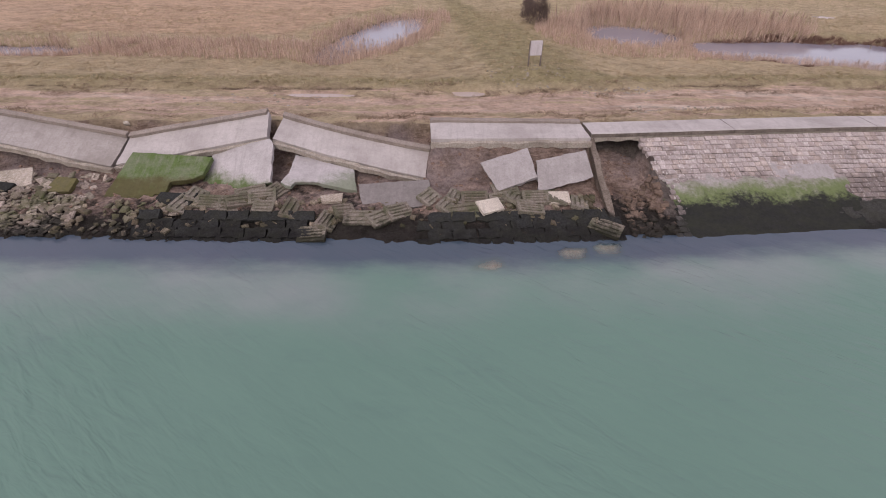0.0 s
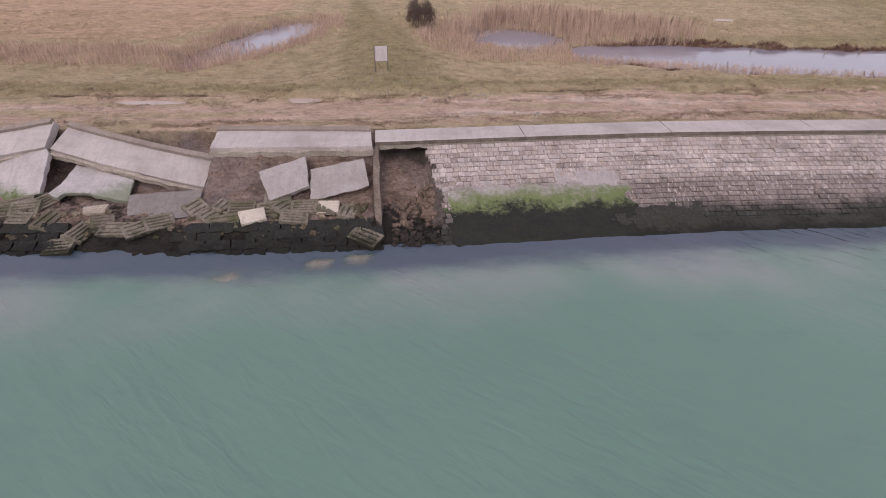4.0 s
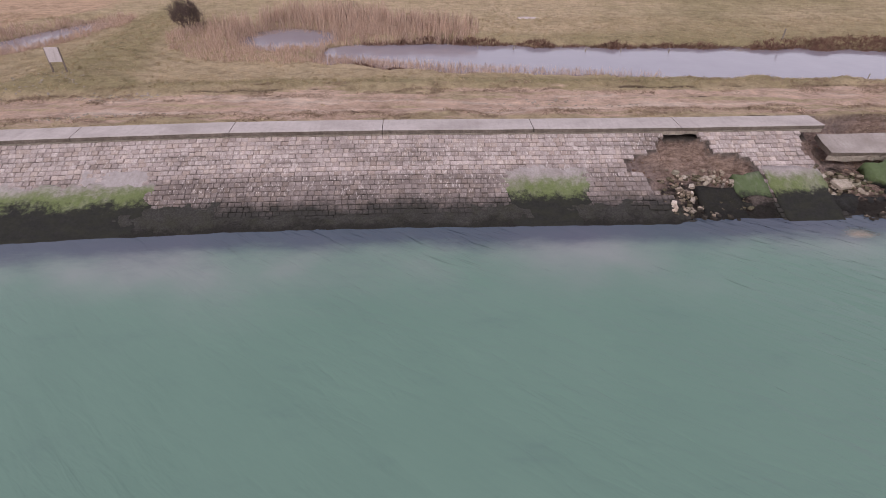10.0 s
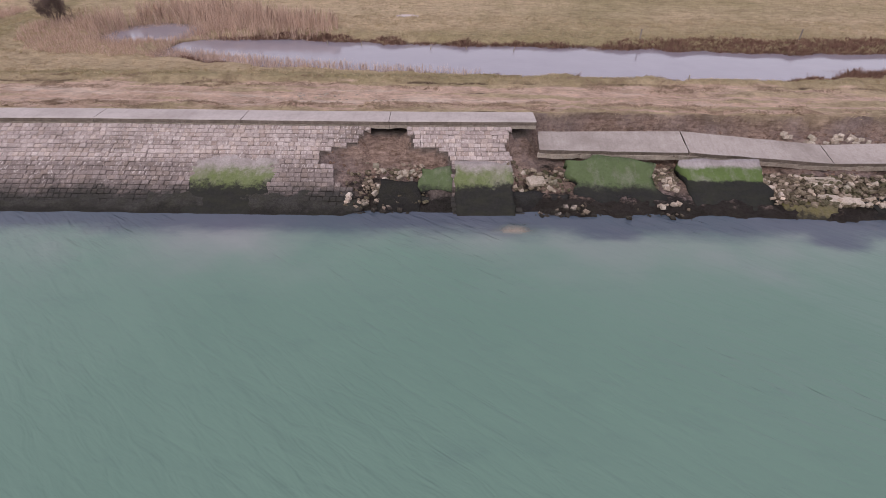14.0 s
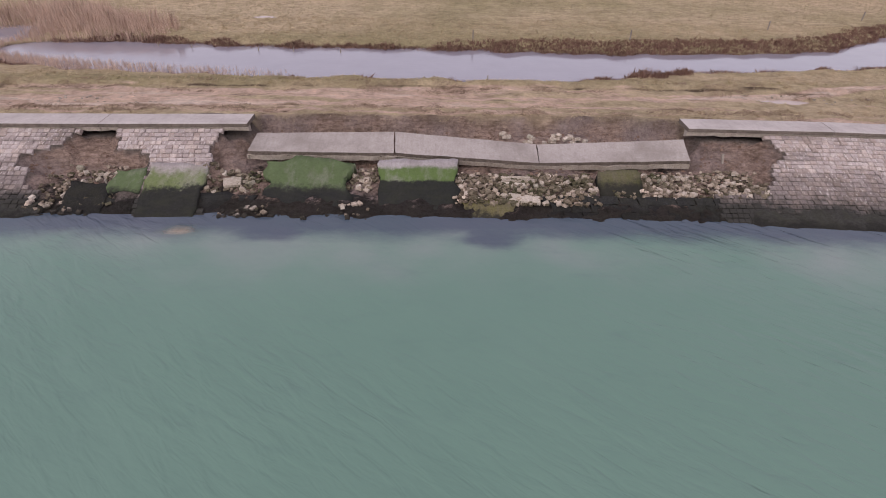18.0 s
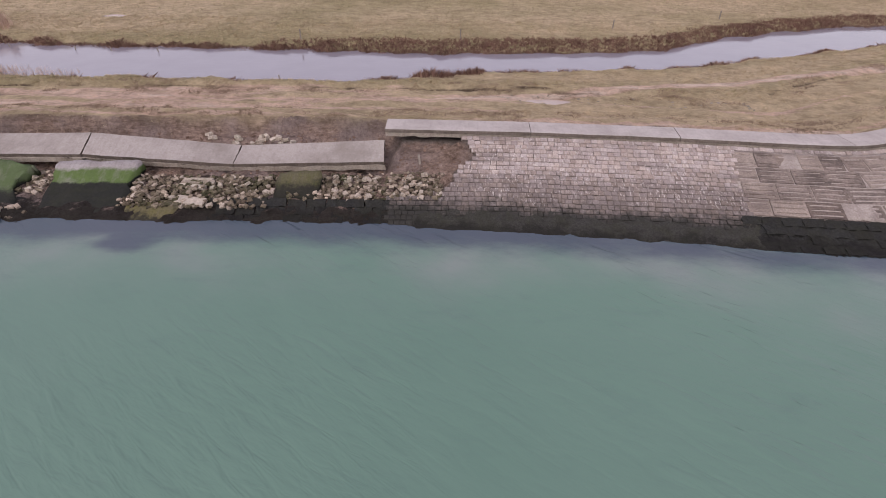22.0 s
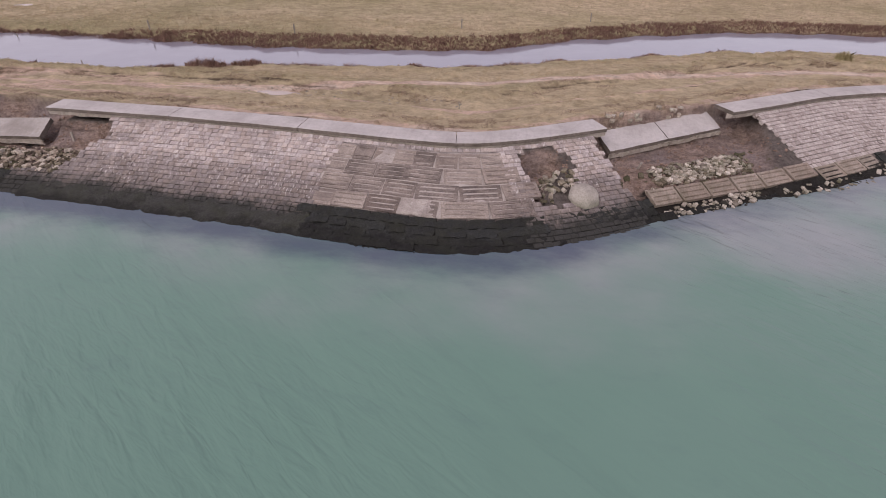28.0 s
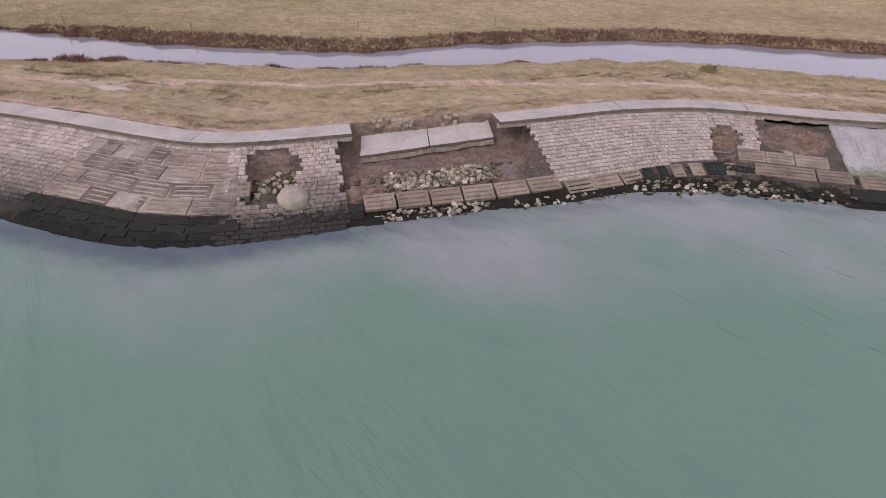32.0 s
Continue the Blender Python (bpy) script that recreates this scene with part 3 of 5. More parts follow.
def land_z(x, y):
    """Height of the dry land behind the wall."""
    xy = np.stack([x, y], -1)
    v = (y - line_y(x)) * np.cos(line_a(x))
    z = np.interp(v, [0, 1.3, 2.2, 3.6, 4.6, 7.5, 8.5, 8.85, 9.5, 12, 20, 60], [1.9, 1.9, 1.82, 1.6, 1.28, 1.1, 1.08, 1.3, 1.27, 1.05, 0.95, 1.0])
    rut = np.exp(-((v - 5.4 - 0.35 * np.sin(x * 0.21)) / 0.35) ** 2) + np.exp(-((v - 7.0 - 0.35 * np.sin(x * 0.21)) / 0.4) ** 2)
    z = z - 0.07 * rut + 0.05 * wave(xy, 0.16, 4) + 0.035 * wave(xy, 0.6, 5)
    z = z + 0.16 * np.exp(-((v - 2.7) / 0.8) ** 2) * np.clip(wave(xy, 0.3, 6) + 0.2, 0, 1) + 0.06 * np.clip(wave(xy, 0.9, 7), 0, 1) * sstep(v, 1.6, 2.2) * (1 - sstep(v, 8, 10))
    for px, py, rx, ry in PUDDLES:
        z = z - 0.16 * sstep(1.35 - np.hypot((x - px) / rx, (y - py) / ry), -0.4, 0.5)
    z = z + 0.55 * np.exp(-((x - 5.0) / 3.2) ** 2) * sstep(v, 8.5, 11) * (1 - sstep(y, 40, 55))
    w = wet(x, y) + 0.5 * wave(xy, 0.22, 8)
    z = z - (z - 0.15) * sstep(w, -1.6, 0.5)
    return z, v, w


def ground_z(x, y):
    """Height of the ground sheet and its covers: arrays in, arrays out."""
    z, v, w = land_z(x, y)
    n = -v
    k = slope_k(x)
    xy = np.stack([x, y], -1)
    face = np.where(n > 0, TOP - k * n - 0.055, TOP - 0.3)
    deep = np.zeros_like(x)
    for hx, hn, rx, rn in HOLES:
        deep = np.maximum(deep, np.clip(1.25 * (1 - np.hypot((x - hx) / (rx * 1.05), (n - hn) / (rn * 1.05))), 0, 1))
    deep = sstep(deep, 0, 0.55) * np.clip(face * 0.6, 0.06, 0.65)
    g = gone_mask(x)
    rag = 0.16 * wave(xy, 0.35, 14) + 0.07 * wave(xy, 1.3, 15)
    soil = np.interp(n + rag, [-1.75, -1.58, -1.1, -0.4, 0.6, 1.6, 2.6, 3.6, 4.4, 7], [1.86, 1.22, 0.88, 0.6, 0.4, 0.4, 0.34, 0.17, -0.12, -1.0])
    ledge = np.interp(n, [-1.75, 0.05, 0.3, 0.8, 1.7, 3.0, 3.8, 4.4, 7], [1.66, 1.6, 1.25, 0.8, 0.55, 0.36, 0.15, -0.12, -1.0])
    on_ledge = sstep(x, -0.9, -0.4)  * (1 - sstep(x, 5.6, 6.0))
    soil = soil * (1 - on_ledge) + ledge * on_ledge
    soil = soil - 0.2 * (1 - sstep(x, 5.0, 6.0)) * sstep(n, 2.4, 3.4) * 0.4
    soil = soil + 0.2 * sstep(x, 84, 87) * np.exp(-((n - 1.6) / 1.2) ** 2)
    soil = soil + 0.38 * np.exp(-((n + 0.95) / 0.35) ** 2) * sstep(x, 52, 53) * (1 - sstep(x, 56.8, 57.6))
    soil = soil + 0.06 * wave(xy, 0.5, 11) + 0.05 * wave(xy, 1.4, 12) + 0.035 * wave(xy * 3, 1.0, 13)
    bank = np.where(n > -1.15, face - deep, z)
    for x0, x1, low, rise in HOLLOWS:
        inside = sstep(x + 0.2 * rag, x0, x0 + 0.35) * (1 - sstep(x + 0.2 * rag, x1 - 0.35, x1)) * (n > -1.15)
        floor_z = low + np.interp(n, [-1.15, -0.6, 0.4, 1.6, 3.2, 4.4, 7], [rise + 0.3, rise, rise * 0.55 - 0.06, -0.1, -0.35, -0.9, -1.8]) + 0.05 * wave(xy, 0.9, 16)
        bank = np.where(inside > 0, np.minimum(bank, bank * (1 - inside) + floor_z * inside), bank)
    torn = np.where(n > -1.75, np.minimum(soil, z), z)
    h = bank * (1 - g) + torn * g
    h = np.where(n > 6.5, np.minimum(h, -1.0), h)
    bareness = np.where(n > -1.25, 1.0, 0.0) * (1 - g) + g * sstep(n, -1.95, -1.6)
    return h, v, w, bareness, np.maximum(g, sstep(deep, 0.02, 0.12))


def east_track(x):
    """The middle of the pale cart track on the eastern bank, y over x."""
    return np.interp(x, [55, 68, 74, 81, 90, 100, 115], [27.9, 28.9, 30.4, 32.3, 35.3, 38.2, 38.6])


def grid_sheet(name, xs, vs, material):
    X, V = np.meshgrid(xs, vs, indexing="ij")
    near = np.exp(-(np.maximum(np.abs(V) - 30, 0) / 60) ** 2)
    Y = V + line_y(X) * near + (1 - near) * 22
    h, v, w, bare_, g = ground_z(X, Y)
    v = np.where(np.abs(V) > 60, V, v)
    me = bpy.data.meshes.new(name)
    nx, ny = X.shape
    co = np.stack([X, Y, h], -1).reshape(-1, 3)
    i = np.arange(nx * ny).reshape(nx, ny)
    q = np.stack([i[:-1, :-1], i[1:, :-1], i[1:, 1:], i[:-1, 1:]], -1).reshape(-1, 4)
    me.vertices.add(len(co))
    me.vertices.foreach_set("co", co.ravel())
    me.loops.add(q.size)
    me.loops.foreach_set("vertex_index", q.ravel())
    me.polygons.add(len(q))
    me.polygons.foreach_set("loop_start", np.arange(0, q.size, 4))
    me.update(calc_edges=True)
    me.polygons.foreach_set("use_smooth", np.ones(len(q), bool))
    xy = np.stack([X, Y], -1)
    east = sstep(X, 58, 68)
    wob = 0.35 * np.sin(X * 0.2) + 0.25 * wave(xy, 0.06, 23)
    ruts = np.exp(-((v - 6.9 - wob) / 0.55) ** 2) + np.exp(-((v - 4.9 - wob) / 0.5) ** 2)
    track = (sstep(v, 1.4, 2.4) * (1 - sstep(v + wob, 8.0, 8.9)) * (0.5 + 0.16 * wave(xy, 0.12, 21)) * (1 - 0.75 * east) + 0.3 * ruts * (1 - east))
    wide = east * (1.5 * np.exp(-((Y - east_track(X) - 0.3 * wob) / 0.45) ** 2) + 0.7 * np.exp(-((v - 6.3 - 0.6 * wob) / 0.3) ** 2) + 0.8 * np.exp(-((v - 1.9) / 0.5) ** 2))
    track = np.clip(np.maximum(track, wide) + 0.3 * sstep(X, 6, 12) * (1 - sstep(X, 34, 46)) * np.exp(-((v - 4.8) / 2.2) ** 2), 0, 1) * (v > 1.2)
    green = 0.2 - 0.15 * east + 0.75 * np.exp(-((v - 9.5) / 0.8) ** 2) * (1 - 0.4 * east) + 0.25 * wave(xy, 0.05, 22) + 0.8 * sstep(3.4 - 0.09 * (Y - 27) - np.abs(X - 6.0 + 0.2 * (Y - 27)) + 0.5 * wave(xy, 0.3, 30), -0.7, 0.7) * sstep(v, 8.2, 9.8)
    green = green + 0.3 * sstep(Y, 41, 46) * sstep(X, 8, 16) * (0.3 + 1.3 * wave(xy, 0.07, 24))
    green = green + 0.38 * sstep(X, 34, 50) * (1 - 0.35 * sstep(X, 60, 75)) * sstep(Y - np.interp(X, FAR_X, FAR_Y), -1, 1) + 0.5 * np.exp(-((Y - np.interp(X, NEAR_X, NEAR_Y) + 1.6) / 0.9) ** 2) * east
    green = green - 0.3 * sstep(X, 8, 14) * (1 - sstep(X, 36, 46)) * sstep(Y, 42.5, 44.5)
    # Dark line of the verge: olive growth, its shade put into the colour
    verge = np.exp(-((v - 8.55 + 0.2 * wave(xy, 0.2, 25)) / 0.22) ** 2) * (0.55 + 0.25 * wave(xy, 0.15, 26))
    lip = np.exp(-((v - 1.62 + 0.12 * wave(xy, 0.3, 27)) / 0.28) ** 2) * (0.52 + 0.22 * wave(xy, 0.25, 28))
    rutted = np.exp(-((v - 6.2 - wob) / 0.16) ** 2) * (0.3 + 0.35 * wave(xy, 0.1, 29))
    green = green + 0.65 * np.exp(-((Y - np.interp(X, FAR_X, FAR_Y) - 1.8) / 1.6) ** 2) * sstep(X, 18, 26)
    damp_and_dark = np.clip(np.maximum(sstep(w, -1.3, 0.1) * 0.9, np.maximum(np.maximum(verge, lip), rutted)), 0, 1)
    far_field = sstep(-fen(X, Y) + 0.4 * wave(xy, 0.2, 31), 1.2, 2.6) * sstep(Y, 36, 38) * (1 - sstep(X + 0.2 * (Y - 47), -5.5, -2.5)) + 0.2 * np.maximum(sstep(Y, 46, 56) * sstep(X, 66, 105), 0.8 * sstep(Y, 58, 72) * sstep(X, 10, 25))
    for key, rgb in (("zone", (track, np.clip(green, 0, 1), damp_and_dark)), ("cover", (np.clip(far_field, 0, 1), bare_, g))):
        at = me.color_attributes.new(key, "FLOAT_COLOR", "POINT")
        at.data.foreach_set("color", np.stack([*rgb, np.ones_like(X)], -1).reshape(-1, 4).astype(np.float32).ravel())
    me.materials.append(material)
    return new(name, me)


def spaced(*runs):
    out = []
    for a, b, st in runs:
        out += list(np.arange(a, b - 1e-6, st))
    return np.array(out + [runs[-1][1]])


ground = grid_sheet("ground", spaced((-2500, -300, 200), (-300, -60, 12), (-60, -30, 1), (-30, 122, 0.16), (122, 150, 1), (150, 300, 10), (300, 2500, 200)),
                    spaced((-2600, -200, 240), (-200, -40, 20), (-40, -8, 4), (-8, 4, 0.1), (4, 14, 0.3), (14, 40, 0.55), (40, 80, 2), (80, 300, 20), (300, 2600, 230)), GROUND)
tagged(ground, "winter grass, rutted track and bare eroded soil bank", "ground", kind="structure")


# ---- water ----
def water_sheet(name, xs, ys, z, material, label, silt=False):
    X, Y = np.meshgrid(xs, ys, indexing="ij")
    nx, ny = X.shape
    i = np.arange(nx * ny).reshape(nx, ny)
    q = np.stack([i[:-1, :-1], i[1:, :-1], i[1:, 1:], i[:-1, 1:]], -1).reshape(-1, 4)
    me = bpy.data.meshes.new(name)
    me.from_pydata(np.stack([X, Y, np.full_like(X, z)], -1).reshape(-1, 3).tolist(), [], q.tolist())
    if silt:
        n = line_y(X) - Y
        m = n * np.cos(line_a(X)) - np.interp(X, SHORE_X, SHORE_N)
        near = np.exp(-((m - 1.4) / np.interp(X, [0, 80, 95], [3.0, 3.2, 5.5])) ** 2) * (np.interp(X, [0, 80, 92], [0.5, 0.4, 0.75]) + 0.35 * wave(np.stack([X, Y], -1), 0.12, 91))
        # Where the water colour holds the wall's reflection and the dark bottom
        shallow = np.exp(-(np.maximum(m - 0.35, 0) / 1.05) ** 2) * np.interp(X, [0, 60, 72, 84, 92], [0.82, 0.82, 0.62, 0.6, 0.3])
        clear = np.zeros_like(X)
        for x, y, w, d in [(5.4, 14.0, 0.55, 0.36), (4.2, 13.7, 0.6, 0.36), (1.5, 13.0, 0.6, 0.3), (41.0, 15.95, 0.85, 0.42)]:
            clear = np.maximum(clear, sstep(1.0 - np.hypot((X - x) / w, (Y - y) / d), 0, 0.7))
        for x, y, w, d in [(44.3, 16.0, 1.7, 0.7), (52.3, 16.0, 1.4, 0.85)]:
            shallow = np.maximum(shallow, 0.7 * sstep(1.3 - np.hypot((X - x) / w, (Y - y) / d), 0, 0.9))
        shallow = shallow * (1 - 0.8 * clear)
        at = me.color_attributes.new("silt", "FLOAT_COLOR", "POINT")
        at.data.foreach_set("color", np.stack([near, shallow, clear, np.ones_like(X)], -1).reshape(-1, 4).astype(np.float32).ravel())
    me.materials.append(material)
    return tagged(new(name, me), label, "water", kind="structure")


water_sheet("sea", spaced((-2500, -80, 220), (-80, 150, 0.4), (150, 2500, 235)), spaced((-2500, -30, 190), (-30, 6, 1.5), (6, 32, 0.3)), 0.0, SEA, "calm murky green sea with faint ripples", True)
water_sheet("dyke_water", spaced((-70, 160, 46)), spaced((29.5, 75, 9.1)), 0.5, POND, "still pale grey water of the marsh dyke")


# ---- crest: cast concrete bays, six metres each ----
CREST_IN = 0.17


def darken_sides(ob, nor=Vector((0, 0, 1)), limit=0.6):
    """Darkens a slab's rim faces: weathering, plus their shade put into the colour."""
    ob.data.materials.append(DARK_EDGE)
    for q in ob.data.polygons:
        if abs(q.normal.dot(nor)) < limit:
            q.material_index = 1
    return ob


def crest_bay(x0, x1, label, width=1.32, thick=0.17, lip=False, group="crest bays", inset=0.012):
    """A bay that still lies in line: it follows the bend of the wall."""
    thing = empty("crest_bay", label, "concrete slab", group=group, kind="")
    prof = [(CREST_IN, 2.04 - thick), (CREST_IN, 2.01), (CREST_IN + 0.025, 2.035), (width - 0.02, 2.045), (width, 2.02), (width, 2.04 - thick)]
    s0, s1 = s_of(x0) + inset, s_of(x1) - inset
    cnt = 9
    vs, fs = [], []
    for i in range(cnt):
        x = x_of(s0 + (s1 - s0) * i / (cnt - 1))
        a = line_a(x)
        for b, z in prof:
            vs.append((x - b * math.sin(a), line_y(x) + b * math.cos(a), z + 0.012 * noise.noise((x * 0.7, b * 2, 3))))
    m = len(prof)
    for i in range(cnt - 1):
        for j in range(m):
            k = (j + 1) % m
            fs.append((i * m + j, (i + 1) * m + j, (i + 1) * m + k, i * m + k))
    fs += [tuple(range(m)), tuple(range((cnt - 1) * m + m - 1, (cnt - 1) * m - 1, -1))]
    bm = bmesh.new()
    bv = [bm.verts.new(v) for v in vs]
    for f in fs:
        bm.faces.new([bv[k] for k in f])
    bmesh.ops.recalc_face_normals(bm, faces=bm.faces[:])
    darken_sides(part("slab", bm, CREST, thing))
    rows = []
    bm = bmesh.new()
    cnt = 26
    for i in range(cnt):
        x = x_of(s0 + (s1 - s0) * i / (cnt - 1))
        a = line_a(x)
        low = 1.58 + 0.09 * noise.noise((x * 2.3, 1, 5))
        front = CREST_IN + 0.05 + 0.03 * noise.noise((x * 1.9, 4, 2))
        rows.append([bm.verts.new((x - b * math.sin(a), line_y(x) + b * math.cos(a), z)) for b, z in ((front, 1.866), (front + 0.02, low + 0.1), (front + 0.3, low), (front + 0.3, 1.866))])
    for r, t in zip(rows, rows[1:]):
        for j in range(4):
            bm.faces.new((r[j], t[j], t[(j + 1) % 4], r[(j + 1) % 4]))
    bm.faces.new(rows[0])
    bm.faces.new(rows[-1][::-1])
    bmesh.ops.recalc_face_normals(bm, faces=bm.faces[:])
    part("footing", bm, EDGE, thing, "rough brownish concrete footing under the slab")
    return thing


JOINTS = [5.6, 11.4, 17.4, 23.5, 29.7, 35.9, 42.1]
for a, b in zip(JOINTS, JOINTS[1:]):
    crest_bay(a, b, "long pale concrete crest bay, in line, above the stone face")
JOINTS = [60.8, 66.9, 73.0, 79.9, 86.2]
for a, b in zip(JOINTS, JOINTS[1:]):
    crest_bay(a, b, "long pale concrete crest bay, in line, above the stone face")
JOINTS = [92.3, 98.0, 104.0, 110.2, 116.5, 123, 129, 136]
for a, b in zip(JOINTS, JOINTS[1:]):
    crest_bay(a, b, "long pale concrete crest bay, in line, above the curved face")


def fallen_bay(rl, rr, fl, fr, label, thick=0.3, lip=0.0, rng=random.Random(1), sag=0.0, mat=None):
    """A bay that has slipped: upper corners rear left, rear right, front left, front right."""
    thing = empty("fallen_crest_bay", label, "concrete slab", group="fallen crest bays")
    c = [Vector(p) for p in (fl, fr, rr, rl)]
    nor = (c[2] - c[0]).cross(c[3] - c[1]).normalized()
    if nor.z < 0:
        nor = -nor
    slab = part("slab", plate([fl, fr, rr, rl], thick if lip else 0.22, rng, 14, 0.02, sag, 0.015), mat or CREST, thing)
    if not lip:
        darken_sides(slab, nor)
    if lip:
        inward = (c[0] - c[3]).normalized() * 0.22
        part("rear_kerb", plate([c[3] + nor * lip, c[2] + nor * lip, c[2] + inward + nor * lip, c[3] + inward + nor * lip][::-1], lip + 0.02, rng, 14, 0.01, sag, 0.01), KERB, thing, "brownish raised kerb along the rear edge")
    outward = (c[0] - c[3]).normalized() * (0.15 if lip else 0.03)
    low = nor * (-0.1 if lip else -0.17)
    part("broken_footing", plate([c[0] + low, c[1] + low, c[1] + low + outward, c[0] + low + outward], 0.22, rng, 22, 0.08, sag, 0.06), EDGE, thing, "ragged broken concrete along the front edge")
    return thing


fallen_bay((-18.6, 20.1, 2.2), (-12.45, 19.3, 1.5), (-18.8, 18.6, 1.75), (-12.7, 17.9, 0.75), "tilted dirty concrete crest bay slipped down the bank", lip=0.14, mat=DROPPED)
fallen_bay((-24.6, 19.6, 2.2), (-18.75, 20.05, 2.2), (-24.7, 18.2, 1.7), (-18.95, 18.55, 1.75), "tilted dirty concrete crest bay slipped down the bank", lip=0.14, mat=DROPPED)
fallen_bay((-12.35, 19.3, 1.49), (-7.0, 19.95, 2.3), (-12.55, 17.95, 0.8), (-6.8, 18.67, 1.74), "tilted concrete crest bay raised at one end", lip=0.14)
fallen_bay((-6.36, 19.9, 2.2), (-0.55, 18.75, 1.37), (-6.57, 18.55, 1.72), (-0.71, 17.55, 0.68), "cracked and sagging concrete crest bay leaning out to sea", lip=0.14, sag=-0.12)
fallen_bay((-0.6, 19.75, 2.12), (5.3, 19.85, 2.12), (-0.5, 18.35, 1.9), (5.5, 18.5, 1.98), "undermined concrete crest bay with a broken front edge", lip=0.1)
fallen_bay((42.25, 21.75, 1.42), (48.25, 21.75, 1.6), (42.2, 20.4, 1.16), (48.35, 20.5, 1.15), "concrete crest bay dropped below its neighbours", mat=DROPPED)
fallen_bay((48.3, 21.75, 1.6), (54.48, 22.0, 1.05), (48.4, 20.55, 1.15), (54.48, 20.7, 0.76), "dropped concrete crest bay sloping to a sag", mat=DROPPED)
fallen_bay((54.52, 22.0, 1.03), (60.75, 21.8, 1.5), (54.52, 20.7, 0.76), (60.8, 20.75, 0.98), "dropped concrete crest bay sloping up to the intact wall", mat=DROPPED)
fallen_bay((85.95, 24.95, 1.3), (88.7, 26.5, 1.42), (86.45, 23.5, 1.0), (89.2, 25.2, 1.1), "short concrete crest bay slipped below the wall")
fallen_bay((88.74, 26.53, 1.42), (91.45, 28.05, 1.57), (89.24, 25.23, 1.1), (91.95, 26.9, 1.15), "short concrete crest bay slipped below the wall")

# ---- the rib across the slope ----
rng = random.Random(5)
rib = empty("concrete_rib", "weathered concrete rib running down the slope beside a washed-out hole", "concrete rib")
part("rib_beam", plate([(5.47, 18.75, 1.86), (5.7, 18.75, 1.86), (6.05, 15.3, 0.12), (5.84, 15.3, 0.08)], 0.45, rng, 16, 0.08, 0, 0.04), RIB, rib)

# ---- tumbled slabs of the western breach ----
def broken_slab(rim, thick, rng, rough=0.02, pitch=0.16):
    """A slab broken to an uneven outline: its upper face spans the rim, its edge is chipped."""
    c = [Vector(p) for p in rim]
    mid = sum(c, Vector()) / len(c)
    nor = Vector()
    for p, q in zip(c, c[1:] + c[:1]):
        nor += (p - mid).cross(q - mid)
    nor.normalize()
    if nor.z < 0:
        nor = -nor
    ring = []
    for p, q in zip(c, c[1:] + c[:1]):
        cnt = max(1, int((q - p).length / pitch))
        side = (q - p).cross(nor).normalized()
        ring += [p.lerp(q, i / cnt) + side * (rng.uniform(-rough, rough) if i else 0) for i in range(cnt)]
    bm = bmesh.new()
    inner = [bm.verts.new(p.lerp(mid, 0.03) + nor * 0.012) for p in ring]
    top = [bm.verts.new(p) for p in ring]
    low = [bm.verts.new(p - nor * (thick * rng.uniform(0.8, 1.1)) + (mid - p).normalized() * rng.uniform(0, 0.05)) for p in ring]
    face = bm.faces.new(inner)
    for upper, under in ((inner, top), (top, low)):
        for i in range(len(ring)):
            j = (i + 1) % len(ring)
            bm.faces.new((upper[i], upper[j], under[j], under[i]))
    bm.faces.new(low[::-1])
    bmesh.ops.triangulate(bm, faces=[face])
    bmesh.ops.recalc_face_normals(bm, faces=bm.faces[:])
    return bm


def tumbled(rim, label, mat, thick=0.16, seed=0, name="tumbled_slab"):
    return tagged(part(name, broken_slab(rim, thick, random.Random(seed)), mat), label, "concrete slab", "tumbled slabs")


tumbled([(-8.95, 18.48, 1.11), (-6.68, 18.53, 1.73), (-6.49, 18.28, 1.61), (-6.37, 16.95, 0.7), (-7.67, 16.91, 0.34), (-9.33, 17.04, 0.0), (-9.11, 17.62, 0.47)], "large pale concrete slab tipped against the crest, green at its foot", SLAB, 0.18, 1)
tumbled([(-5.75, 18.47, 1.12), (-3.44, 17.94, 0.77), (-3.19, 16.78, 0.49), (-4.24, 16.9, 0.62), (-4.77, 17.0, 0.7), (-5.46, 16.9, 0.74), (-5.56, 16.63, 0.69), (-5.95, 16.82, 0.77), (-5.77, 17.32, 0.87)], "pale curved concrete slab with green algae at one end", CURVED, 0.16, 2)
tumbled([(-3.14, 16.87, 0.7), (-0.57, 17.05, 0.86), (-0.36, 15.94, 0.41), (-2.82, 15.72, 0.24)], "grey rectangular concrete slab lying on the rubble", GREY_DARK, 0.16, 3)
tumbled([(1.33, 17.76, 1.22), (3.08, 18.01, 1.75), (3.37, 16.87, 1.12), (1.97, 16.59, 0.66)], "grey broken concrete slab tipped on the bank", GREY, 0.16, 4)
tumbled([(3.35, 17.46, 1.5), (5.22, 17.94, 1.73), (5.48, 17.18, 1.02), (5.25, 17.09, 0.95), (3.43, 16.57, 0.67)], "grey broken concrete slab tipped on the bank", GREY, 0.16, 5)
